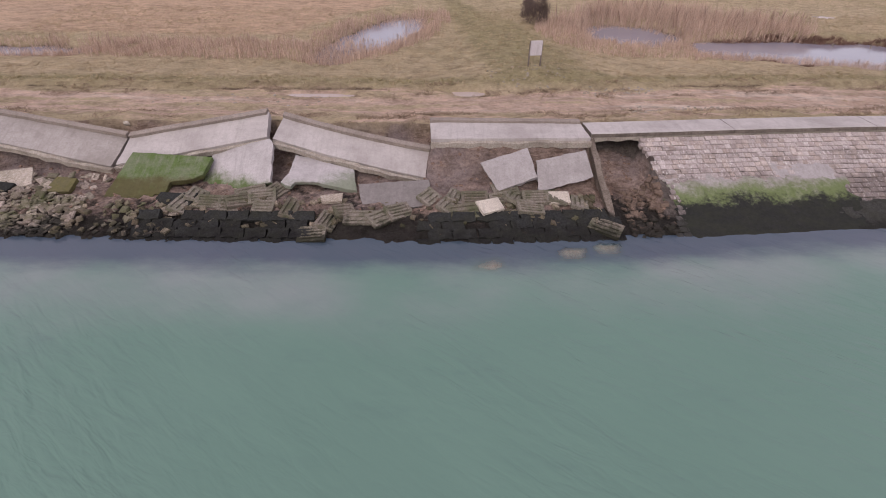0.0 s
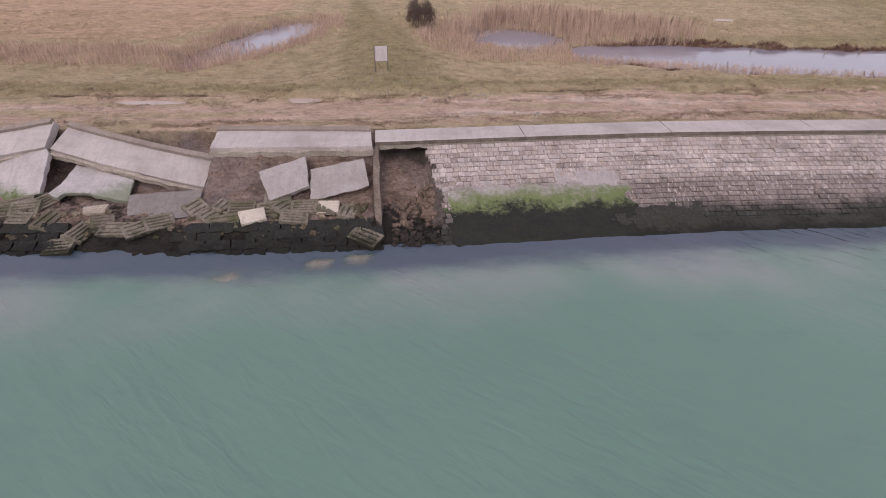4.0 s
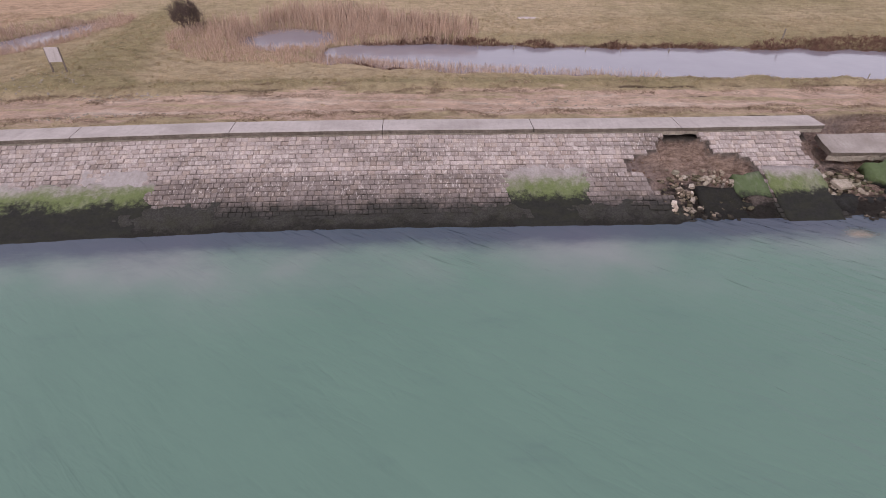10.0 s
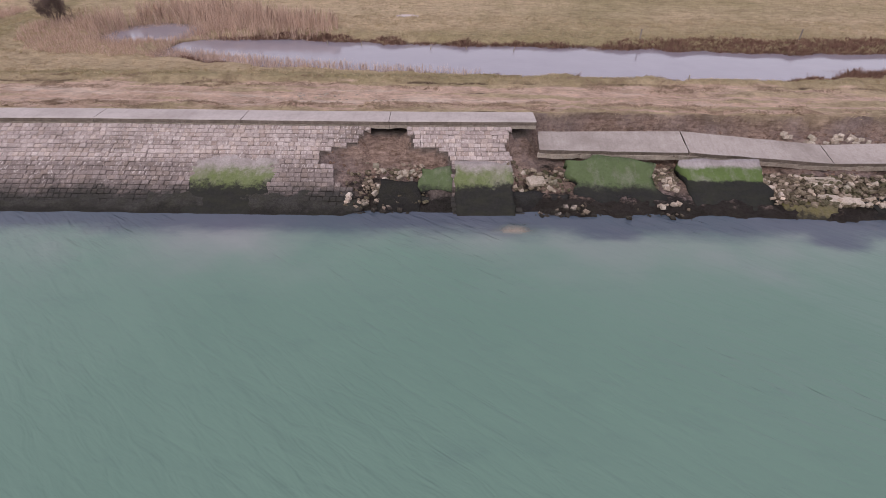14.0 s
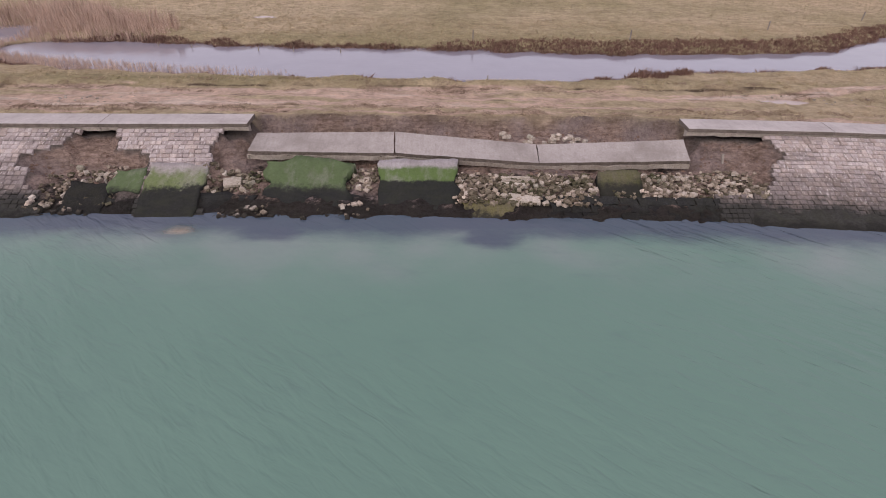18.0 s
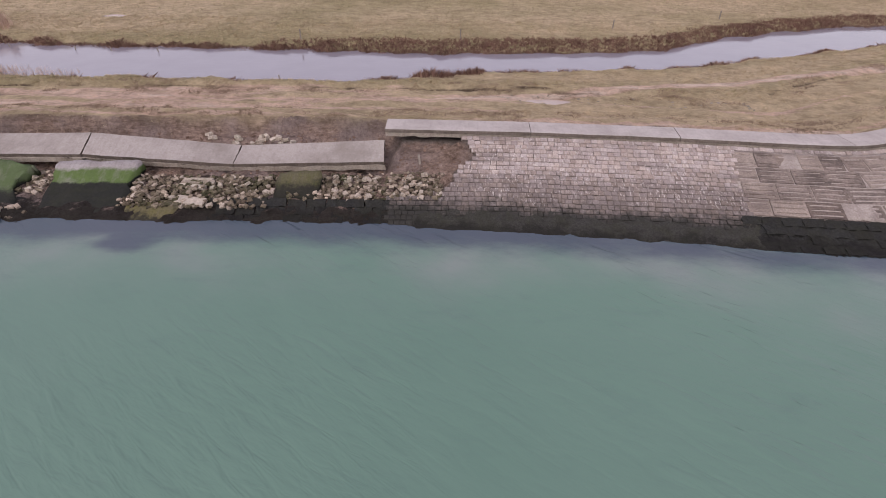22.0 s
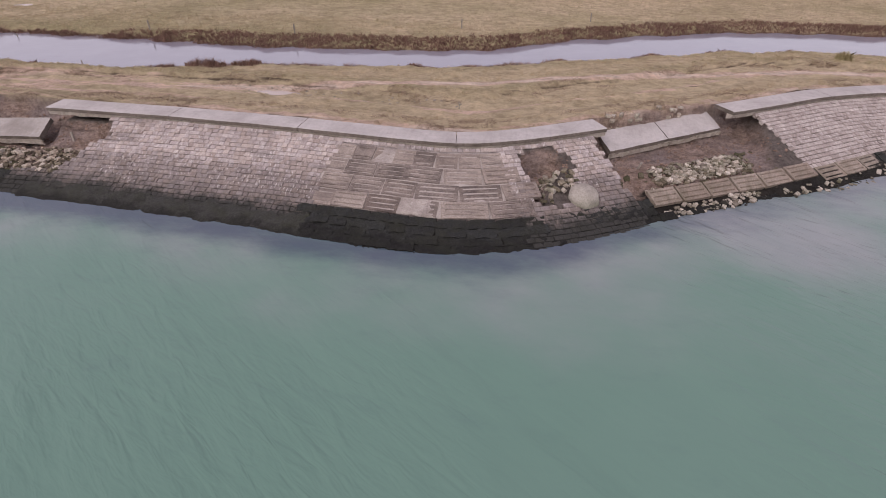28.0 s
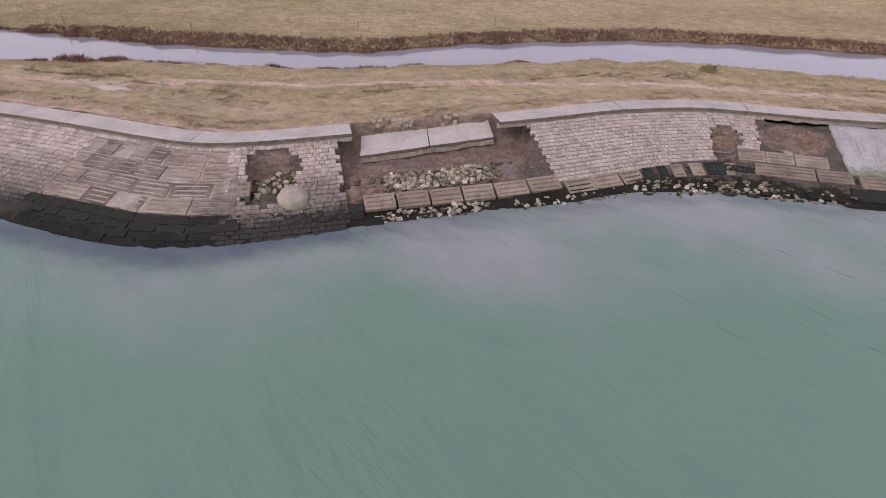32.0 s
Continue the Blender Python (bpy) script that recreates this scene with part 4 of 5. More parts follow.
tumbled([(-11.82, 18.13, 1.26), (-8.77, 17.97, 1.18), (-8.93, 17.22, 0.82), (-9.24, 17.02, 0.73), (-10.03, 16.88, 0.66), (-10.08, 16.42, 0.45), (-10.43, 16.37, 0.42), (-10.71, 15.37, -0.05), (-12.38, 15.59, 0.07), (-12.24, 16.21, 0.36), (-12.04, 17.0, 0.73), (-11.94, 17.56, 0.99)],
        "broad broken slab with bright green algae above olive moss and black weed", GREEN_OLIVE, 0.24, 6)
tumbled([(-10.5, 15.2, 0.2), (-9.0, 15.3, 0.22), (-8.8, 16.3, 0.55), (-10.2, 16.4, 0.5)], "black weed-covered slab tipped on the bank", WEEDY, 0.25, 8)
tumbled([(-17.6, 16.0, 0.3), (-15.9, 15.8, 0.35), (-15.6, 16.7, 0.6), (-17.2, 17.0, 0.65)], "black weed-covered slab lying among stones", WEEDY, 0.3, 9)
tumbled([(-14.35, 16.3, 0.5), (-13.5, 16.35, 0.48), (-13.45, 16.95, 0.72), (-14.2, 17.0, 0.75)], "green algae-covered slab lying among broken stones", MOSSY_LOW, 0.2, 10)

# ---- stone face ----
SETT_MESHES = []
rng = random.Random(11)
for mat in (SETT, SETT_WARM, SETT_PALE):
    row = []
    for _ in range(10):
        me = bpy.data.meshes.new("sett")
        v, f = chunk(0.24, 0.216, 0.17, rng, 0.02, 0.007)
        me.from_pydata(v, [], f)
        me.materials.append(mat)
        row.append(me)
    SETT_MESHES.append(row)

PITCH, COURSE = 0.25, 0.234
# stretches of smooth concrete or ribbed panels that replace the setts: x from, x to, out from, out to
COVERED = [(37.2, 38.55, 1.7, 6), (8.6, 14.2, 2.5, 6), (29.0, 30.9, 2.2, 6), (38.7, 40.8, 1.75, 6), (75.0, 81.6, 0.05, 6), (103.6, 140, 2.3, 6), (104.4, 140, 0, 6), (93, 140, 3.25, 6)]


def revetment(x0, x1, label, warm, seed):
    rng = random.Random(seed)
    thing = empty("stone_face", label, "revetment", kind="structure")
    mid = (x0 + x1) / 2
    k = slope_k(mid)
    ln = math.hypot(1, k)
    rows = int(4.9 * ln / COURSE)
    s0, s1 = s_of(x0), s_of(x1)
    for r in range(-1, rows):
        n = (r + 0.5) * COURSE / ln + 0.04
        s = s0
        first = PITCH * (0.5 if r % 2 else 0.95)
        while s1 - s > 0.05:
            w = first or PITCH * rng.uniform(0.86, 1.18)
            first = 0
            if s1 - s < PITCH * 1.35:
                w = s1 - s
            x = x_of(s + w / 2)
            s += w
            if in_hole(x, n) > 0 or any(a < x < b and c < n < d for a, b, c, d in COVERED):
                continue
            if TOP - slope_k(x) * n < -0.22:
                continue
            p, al, up, nor = on_slope(x, n, -0.17 + rng.gauss(0, 0.009))
            spread = 1 + n * (line_a(x + 0.3) - line_a(x - 0.3)) / 0.6
            hue = 2 if warm < 0 else 1 if rng.random() < warm else 0
            m = frame_at(p, al, up, nor, rng.gauss(0, 0.012), (w - 0.007) / 0.24 * max(0.6, spread), 0.965 if warm < 0 else 0.99, 1.0)
            part("sett", rng.choice(SETT_MESHES[hue]), None, thing, m=m)
    return thing


def faces(x0, x1, label, warm, seed, stepx=6.1):
    cnt = max(1, round((x1 - x0) / stepx))
    for i in range(cnt):
        revetment(x0 + (x1 - x0) * i / cnt, x0 + (x1 - x0) * (i + 1) / cnt, label, warm, seed + i)


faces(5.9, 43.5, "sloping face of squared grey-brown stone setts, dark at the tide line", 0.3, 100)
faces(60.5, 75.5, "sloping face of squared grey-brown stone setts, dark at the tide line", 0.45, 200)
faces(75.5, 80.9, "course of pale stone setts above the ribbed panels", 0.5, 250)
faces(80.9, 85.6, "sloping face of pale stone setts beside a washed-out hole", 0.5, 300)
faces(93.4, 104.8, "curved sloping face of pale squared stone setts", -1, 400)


# ---- smooth concrete repairs on the face, with algae ----
def face_patch(x0, x1, n0, n1, mat, label, up=0.04, seed=0, ragged=0.12, lift=0.0, turn=0.0, name="concrete_repair", thick=0.24, feather=0.0):
    rng = random.Random(seed)

    def sunk(*gaps):
        """How far the rim dips under the stones: 1 at the edge, 0 well inside, in ragged fingers."""
        d = min(gaps) + 0.32 * noise.noise((x * 1.6, n * 2.2, seed + 5.0)) + 0.16 * noise.noise((x * 4.5, n * 5.5, seed))
        return max(0.0, min(1.0, 1 - d / 0.42))

    cell, rise = (0.14, 0.1) if mat is WEEDY else (0.1, 0.03) if feather else (0.2, 0.045 if thick > 0.3 else 0.015)
    nu, nv = max(6, int((x1 - x0) / cell)), max(5, int((n1 - n0) / cell))
    top = []
    for j in range(nv + 1):
        for i in range(nu + 1):
            u, v = i / nu, j / nv
            x = x0 + (x1 - x0) * u
            n = n0 + (n1 - n0) * v
            if i in (0, nu):
                x += ragged * 1.6 * noise.noise((seed * 7.1, n * 1.7, i)) + rng.uniform(-0.04, 0.04)
            if j in (0, nv):
                n += ragged * 1.6 * noise.noise((x * 1.1, seed * 3.3, j)) + rng.uniform(-0.03, 0.03)
            p, al, ups, nor = on_slope(x, n, up + rise * noise.noise((x * 1.2, n * 1.4, seed)) + rise * 0.7 * noise.noise((x * 3.1, n * 5, seed)) + lift * (1 - v) - feather * sunk(x - x0, x1 - x, n - n0, n1 - n))
            top.append((p, nor))
    cnt = len(top)
    vs = [p for p, _ in top] + [p - nor * thick for p, nor in top]
    at = lambda i, j: j * (nu + 1) + i
    fs = []
    for j in range(nv):
        for i in range(nu):
            q = (at(i, j), at(i + 1, j), at(i + 1, j + 1), at(i, j + 1))
            fs += [q, tuple(k + cnt for k in reversed(q))]
    ring = [at(i, 0) for i in range(nu)] + [at(nu, j) for j in range(nv)] + [at(i, nv) for i in range(nu, 0, -1)] + [at(0, j) for j in range(nv, 0, -1)]
    fs += [(a, a + cnt, b + cnt, b) for a, b in zip(ring, ring[1:] + ring[:1])]
    bm = bmesh.new()
    bv = [bm.verts.new(v) for v in vs]
    for f in fs:
        bm.faces.new([bv[k] for k in f])
    bmesh.ops.recalc_face_normals(bm, faces=bm.faces[:])
    return tagged(smooth(part(name, bm, mat)), label, "weed" if name == "weed_mat" else "concrete slab", "weed mats" if name == "weed_mat" else "concrete repairs")


face_patch(7.75, 15.1, 1.6, 4.9, PATCH, "concrete repair with a green algae belt above black weed", seed=1, ragged=0.3, feather=0.11)
face_patch(12.0, 14.9, 0.95, 2.5, GREY, "smeared grey concrete repair on the stone face", up=0.02, seed=2, ragged=0.3, feather=0.09)
face_patch(28.1, 31.7, 1.3, 4.9, PATCH, "small concrete repair with bright green algae above black weed", seed=3, feather=0.11)
face_patch(38.6, 40.9, 1.65, 4.7, PATCH, "concrete repair with bright green algae above black weed", seed=4)
face_patch(43.3, 46.7, 1.3, 4.6, PATCH_GREEN, "bulging concrete slab covered with bright green algae", up=-0.1, seed=5, ragged=0.3, name="algae_slab", thick=0.5)
face_patch(47.8, 51.0, 1.35, 4.7, PATCH_HALF, "concrete slab grey on top, green below, black at the water", up=-0.08, seed=6, ragged=0.15, name="algae_slab", thick=0.5)
face_patch(56.7, 58.4, 1.65, 3.0, MOSSY, "mossy olive concrete slab lying among rubble", up=-0.12, seed=7, name="algae_slab", thick=0.4)
face_patch(51.3, 53.2, 3.25, 4.6, MOSSY_LOW, "olive weed-covered slab at the water's edge", up=0.0, seed=8, name="algae_slab", thick=0.4)
face_patch(37.3, 38.5, 1.85, 3.0, PATCH_GREEN, "tilted green algae slab among stones", up=0.0, seed=9, name="algae_slab", thick=0.3)
face_patch(35.7, 37.3, 2.5, 4.0, WEEDY, "black weed-covered concrete block", up=-0.05, seed=10, name="algae_slab", thick=0.4)
face_patch(37.4, 43.2, 3.05, 4.9, WEEDY, "low black weed-covered concrete toe", up=-0.12, seed=12, ragged=0.2, name="weedy_toe", thick=0.5)
face_patch(41.3, 47.6, 3.1, 4.9, WEEDY, "low black weed-covered concrete toe", up=-0.16, seed=13, ragged=0.2, name="weedy_toe", thick=0.5)
face_patch(107.7, 137.0, 0.02, 3.3, FACE, "smooth whitish concrete face with green algae low down", seed=11, up=0.03)
lump_bm = bmesh.new()
bmesh.ops.create_icosphere(lump_bm, subdivisions=4, radius=1.0)
for v in lump_bm.verts:
    v.co = Vector((v.co.x * 0.62, v.co.y * 0.6, v.co.z * 0.42)) * (1 + 0.1 * noise.noise(v.co * 1.7) + 0.03 * noise.noise(v.co * 6))
lump_p, lump_al, lump_up, lump_nor = on_slope(83.75, 2.75, -0.02)
tagged(smooth(part("concrete_lump", lump_bm, LUMP, m=frame_at(lump_p, lump_al, lump_up, lump_nor))), "rounded beige concrete lump stained green, beside a washed-out hole", "concrete lump")


for i, (x0, x1, n0) in enumerate([(13.6, 17.6, 2.75), (15.0, 21.5, 3.3), (21.0, 28.4, 3.25), (26.8, 29.6, 3.0), (30.4, 33.2, 2.95), (31.3, 35.0, 3.3), (62.0, 68.4, 3.4), (68.0, 75.3, 3.6)]):
    face_patch(x0, x1, n0, 4.95, WEED_MAT, "ragged mat of dark brown weed over the foot of the stones", up=0.05, seed=40 + i, ragged=0.2, name="weed_mat", thick=0.2, feather=0.12)


# ---- ribbed concrete slabs ----
def ribbed_mesh(w, d, h, mat, ribs=3):
    cuts = [(-d / 2, 0)]
    margin = d * 0.14
    band = 0.075
    for k in range(ribs):
        a = -d / 2 + margin + k * (d - 2 * margin - band) / (ribs - 1)
        cuts += [(a, 0), (a + 0.02, 1), (a + band - 0.02, 1), (a + band, 0)]
    cuts.append((d / 2, 0))
    e = 0.1
    bm = bmesh.new()
    rows = []
    for x, on in ((-w / 2, 0), (-w / 2 + e, 0), (-w / 2 + e + 0.02, 1), (w / 2 - e - 0.02, 1), (w / 2 - e, 0), (w / 2, 0)):
        rows.append([bm.verts.new((x, y, h - 0.05 * up * on)) for y, up in cuts])
    low = [[bm.verts.new((x, y, 0)) for y in (-d / 2, d / 2)] for x in (-w / 2, w / 2)]
    for r, s in zip(rows, rows[1:]):
        for i in range(len(cuts) - 1):
            bm.faces.new((r[i], s[i], s[i + 1], r[i + 1]))
    bm.faces.new([low[0][0], low[1][0]] + [r[0] for r in reversed(rows)])
    bm.faces.new([low[1][1], low[0][1]] + [r[-1] for r in rows])
    bm.faces.new([low[0][1], low[0][0]] + rows[0])
    bm.faces.new([low[1][0], low[1][1]] + list(reversed(rows[-1])))
    bm.faces.new((low[0][0], low[0][1], low[1][1], low[1][0]))
    bmesh.ops.recalc_face_normals(bm, faces=bm.faces[:])
    me = bpy.data.meshes.new("ribbed_slab")
    bm.to_mesh(me)
    bm.free()
    me.materials.append(mat)
    return me


LONG_PALE, LONG_DARK = ribbed_mesh(1.22, 0.74, 0.16, RIBBED_PALE), ribbed_mesh(1.22, 0.74, 0.16, WEEDY)
SHORT_PALE = ribbed_mesh(0.8, 0.74, 0.16, RIBBED_PALE, 2)
SHORT_DARK, LONG_STAIN = ribbed_mesh(0.8, 0.74, 0.16, RIBBED_STAINED, 2), ribbed_mesh(1.22, 0.74, 0.16, RIBBED_STAINED)
LOOSE = [ribbed_mesh(1.1, 0.66, 0.14, RIBBED), ribbed_mesh(0.95, 0.66, 0.14, RIBBED, 4), ribbed_mesh(0.72, 0.62, 0.14, RIBBED, 3)]
WEEDY_LONG = ribbed_mesh(1.22, 0.74, 0.16, RIBBED_WEEDY, 3)
SMALL_BLACK = ribbed_mesh(0.62, 0.74, 0.16, WEEDY, 2)
SMALL_WEEDY, SMALL_BROWN = ribbed_mesh(0.62, 0.74, 0.16, RIBBED_WEEDY, 2), ribbed_mesh(0.62, 0.74, 0.16, BROWN_RIBBED, 2)
LONG_BROWN = ribbed_mesh(1.3, 0.74, 0.16, BROWN_RIBBED)


def slab_row(thing, x0, x1, n, me, length, rng, up=-0.13, gap=0.06, skip=0.0, name="ribbed_panel"):
    s, end = s_of(x0), s_of(x1)
    while s + length * 0.6 < end:
        x = x_of(s + length / 2)
        spread = max(0.6, 1 + n * (line_a(x + 0.4) - line_a(x - 0.4)) / 0.8)
        if rng.random() >= skip:
            p, al, up_s, nor = on_slope(x, n, up + rng.gauss(0, 0.015))
            part(name, rng.choice(me) if isinstance(me, list) else me, None, thing, m=frame_at(p, al, up_s, nor, rng.gauss(0, 0.008), spread * 1.005, 1.045, 1))
        s += length + gap


def block_mesh(w, d, h, mat, seed):
    """A weed-grown block with a lumpy skin."""
    bm = bmesh.new()
    bmesh.ops.create_grid(bm, x_segments=9, y_segments=6, size=0.5)
    for v in bm.verts:
        v.co = Vector((v.co.x * w, v.co.y * d, h))
    ext = bmesh.ops.extrude_face_region(bm, geom=bm.faces[:])
    for v in ext["geom"]:
        if isinstance(v, bmesh.types.BMVert):
            v.co.z = 0
    for v in bm.verts:
        q = noise.noise_vector(v.co * 5 + Vector((seed, 0, 0)))
        v.co += q * 0.06
    bmesh.ops.recalc_face_normals(bm, faces=bm.faces[:])
    me = bpy.data.meshes.new("weedy_block")
    bm.to_mesh(me)
    bm.free()
    me.materials.append(mat)
    return me


DARK_BLOCK = block_mesh(1.2, 0.72, 0.4, WEEDY, 3)
SMALL_DARK = [block_mesh(0.72, 0.37, 0.4, WEEDY, 5 + i) for i in range(4)]
rng = random.Random(21)
face_patch(74.8, 82.1, 0.02, 3.25, MORTAR, "bed of pale mortar between the ribbed panels", up=-0.035, seed=60, ragged=0.05, name="mortar_bed", thick=0.2)
panels = empty("panel_face", "sloping face of large weathered ribbed concrete panels", "revetment", kind="structure")
slab_row(panels, 75.0, 81.6, 0.5, [SHORT_PALE, SHORT_PALE, SHORT_DARK], 0.8, rng, up=-0.17, gap=0.04)
slab_row(panels, 74.9, 75.7, 1.29, SHORT_PALE, 0.8, rng, up=-0.17, gap=0.03)
slab_row(panels, 75.75, 81.9, 1.29, [LONG_STAIN, LONG_PALE, LONG_STAIN], 1.22, rng, up=-0.17, gap=0.05)
slab_row(panels, 75.0, 82.0, 2.09, [LONG_STAIN, LONG_PALE, LONG_PALE], 1.22, rng, up=-0.17, gap=0.05)
slab_row(panels, 75.0, 75.8, 2.88, SHORT_PALE, 0.8, rng, up=-0.17, gap=0.03)
slab_row(panels, 75.85, 82.0, 2.88, [LONG_PALE, LONG_PALE, LONG_STAIN], 1.22, rng, up=-0.17, gap=0.03)
for n in (3.52, 3.88, 4.24, 4.6, 4.95):
    slab_row(panels, 74.9 + rng.uniform(-0.3, 0.3), 82.4, n, rng.choice(SMALL_DARK), 0.7, rng, up=-0.4 + rng.uniform(-0.03, 0.03), gap=0.0, name="weedy_block")
toe = empty("panel_toe", "toe of ribbed concrete panels blackened by weed, at the water's edge", "revetment", kind="structure")
for i, n in enumerate((3.02, 3.36, 3.7, 4.04, 4.38)):
    slab_row(toe, -10.4 - 0.2 * (i % 2), -4.4, n, SMALL_DARK, 0.72, rng, up=-0.47 + 0.02 * i + rng.uniform(-0.03, 0.03), gap=0.03, skip=0.06, name="weedy_block")
    slab_row(toe, -0.6 - 0.35 * (i % 2), 5.65, n, SMALL_DARK, 0.72, rng, up=-0.47 + 0.02 * i + rng.uniform(-0.03, 0.03), gap=0.03, skip=0.02, name="weedy_block")
slab_row(toe, -5.0, 5.6, 4.62, DARK_BLOCK, 1.2, rng, up=-0.42, gap=0.04, skip=0.1, name="weedy_block")
toe = empty("panel_toe", "toe of ribbed concrete panels blackened by weed, at the water's edge", "revetment", kind="structure")
for i, n in enumerate((3.2, 3.56, 3.92, 4.28)):
    slab_row(toe, 54.3 + 0.35 * (i % 2), 62.4, n, SMALL_DARK, 0.72, rng, up=-0.45 + rng.uniform(-0.02, 0.02), gap=0.03, name="weedy_block")
toe = empty("panel_toe", "toe row of brown ribbed concrete panels along the curved wall", "revetment", kind="structure")
slab_row(toe, 82.4, 86.0, 3.5, SMALL_DARK[1], 0.7, rng, up=-0.42, gap=0.0, name="weedy_block")
slab_row(toe, 82.4, 86.2, 3.86, SMALL_DARK[2], 0.7, rng, up=-0.42, gap=0.0, name="weedy_block")
slab_row(toe, 82.4, 93.4, 4.2, SMALL_DARK[0], 0.7, rng, up=-0.44, gap=0.0, name="weedy_block")
slab_row(toe, 86.2, 93.6, 3.35, LONG_BROWN, 1.3, rng, up=-0.09, gap=0.1)
slab_row(toe, 93.8, 97.3, 3.66, [WEEDY_LONG, LONG_BROWN], 1.22, rng, up=-0.15, gap=0.08)
slab_row(toe, 97.3, 103.2, 3.7, [SMALL_WEEDY, SMALL_BLACK, SMALL_BLACK, SMALL_BROWN], 0.62, rng, up=-0.14, gap=0.3)
slab_row(toe, 97.2, 107.8, 3.62, SMALL_DARK[3], 0.7, rng, up=-0.44, gap=0.0, name="weedy_block")
slab_row(toe, 94.0, 108.0, 4.5, DARK_BLOCK, 1.2, rng, up=-0.48, gap=0.1)
slab_row(toe, 103.3, 107.6, 2.75, LONG_PALE, 1.22, rng, up=-0.1, gap=0.04)
slab_row(toe, 104.0, 107.8, 3.55, LONG_PALE, 1.22, rng, up=-0.12, gap=0.04)
slab_row(toe, 107.9, 135.0, 3.75, WEEDY_LONG, 1.3, rng, up=-0.12, gap=0.1)
slab_row(toe, 107.5, 135.0, 4.5, DARK_BLOCK, 1.2, rng, up=-0.4, gap=0.03)


def soil_z(x, n):
    a = line_a(x)
    gx, gy = x + n * math.sin(a), line_y(x) - n * math.cos(a)
    return gx, gy, float(ground_z(np.array([gx]), np.array([gy]))[0][0])


# tumbled ribbed slabs of the western breach: x, metres out, turn
for i, (x, n, turn) in enumerate([(-9.2, 2.22, 80), (-8.3, 2.15, 0), (-7.6, 2.3, 10), (-7.2, 2.05, 30), (-6.5, 1.86, 12), (-6.3, 2.49, 3), (-5.3, 2.57, 85), (-4.0, 3.1, 80), (-3.5, 2.6, 25), (-2.1, 2.9, 40),
                                  (-1.6, 2.6, 38), (0.0, 2.37, 60), (0.5, 2.72, 5), (0.95, 2.05, 3), (1.8, 2.1, 15), (2.45, 1.9, 70), (3.1, 2.15, 4), (4.6, 2.42, 82), (5.2, 3.6, -30), (2.8, 2.65, 5),
                                  (0.3, 1.85, 75), (-2.9, 2.94, 0), (-4.4, 3.7, 0), (-8.9, 1.75, 84), (-7.0, 1.55, 20), (-6.2, 1.5, 60), (-0.6, 1.9, 52), (3.9, 1.95, 88), (2.1, 1.6, 12)]):
    gx, gy, gz = soil_z(x, n)
    m = pose(gx, gy, gz - 0.02, rng.uniform(8, 24), rng.uniform(-9, 9), turn)
    tagged(part("ribbed_slab", LOOSE[i % 3], None, m=m), "loose ribbed concrete slab thrown on the eroded bank", "concrete slab", "loose ribbed slabs")

# pale flat stones and planks
for x, n, w, d, turn, tilt in [(1.4, 2.6, 0.85, 0.6, 25, 14), (3.9, 2.2, 0.75, 0.6, 4, 16), (-4.0, 1.99, 0.75, 0.4, 10, 12), (-16.0, 0.9, 1.3, 1.0, 25, 20), (-12.7, -1.75, 0.24, 0.2, 8, 30), (53.6, 3.2, 1.25, 0.4, -14, 10), (53.4, 1.75, 1.2, 0.22, 0, 8), (53.5, 2.0, 1.3, 0.2, 3, 8), (53.3, 2.25, 1.1, 0.2, -3, 8),
                             (41.9, 2.2, 0.7, 0.5, 12, 12), (105.9, 1.9, 0.75, 0.28, -55, 15)]:
    gx, gy, gz = soil_z(x, n)
    v, f = chunk(w, d, 0.13, rng, 0.02, 0.04)
    tagged(part("flat_stone", (v, f), PALE if n > 2.1 and x < 54 and w < 1.3 and x != 41.9 else RUBBLE, m=pose(gx, gy, gz + (0.14 if x == 1.4 else 0.06), tilt, 0, turn)), "pale flat stone slab lying on the rubble", "stone", "flat stones")

# ---- loose stones ----
BLOCKS = []
for _ in range(8):
    me = bpy.data.meshes.new("fallen_sett")
    v, f = chunk(rng.uniform(0.17, 0.25), rng.uniform(0.15, 0.21), rng.uniform(0.11, 0.16), rng, 0.018, 0.014)
    me.from_pydata(v, [], f)
    me.materials.append(CREAM if _ > 5 else RUBBLE)
    BLOCKS.append(me)
# x from, x to, out from, out to, how many, heap height
HEAPS = [(50.9, 55.2, 1.5, 3.5, 40, 0.2), (55.0, 56.7, 1.5, 2.9, 18, 0.2), (58.3, 63.2, 1.1, 2.95, 66, 0.2), (46.4, 47.6, 1.0, 2.8, 14, 0.15), (42.2, 43.2, 1.5, 2.8, 10, 0.1), (40.7, 42.4, 1.3, 2.9, 13, 0.15),
         (35.2, 37.4, 1.1, 2.9, 26, 0.2), (41.6, 43.6, 3.7, 4.2, 8, 0.05), (46.2, 47.0, 3.4, 3.9, 5, 0.05), (34.5, 36.4, 3.0, 4.0, 14, 0.1), (52.6, 54.4, -0.98, -0.66, 18, 0.15), (55.2, 56.9, -1.0, -0.66, 18, 0.15), (54.3, 55.3, -0.9, -0.68, 5, 0.05), (87.3, 91.3, 1.6, 2.6, 80, 0.25),
         (86.1, 87.0, 2.6, 3.0, 6, 0.05), (82.4, 83.6, 0.9, 2.5, 16, 0.15), (87.0, 89.0, -1.85, -1.62, 18, 0.08), (89.2, 90.8, -1.85, -1.62, 11, 0.06), (88.5, 91.0, 3.75, 4.2, 8, 0.05), (99.3, 105.5, 4.7, 5.4, 16, 0.05)]


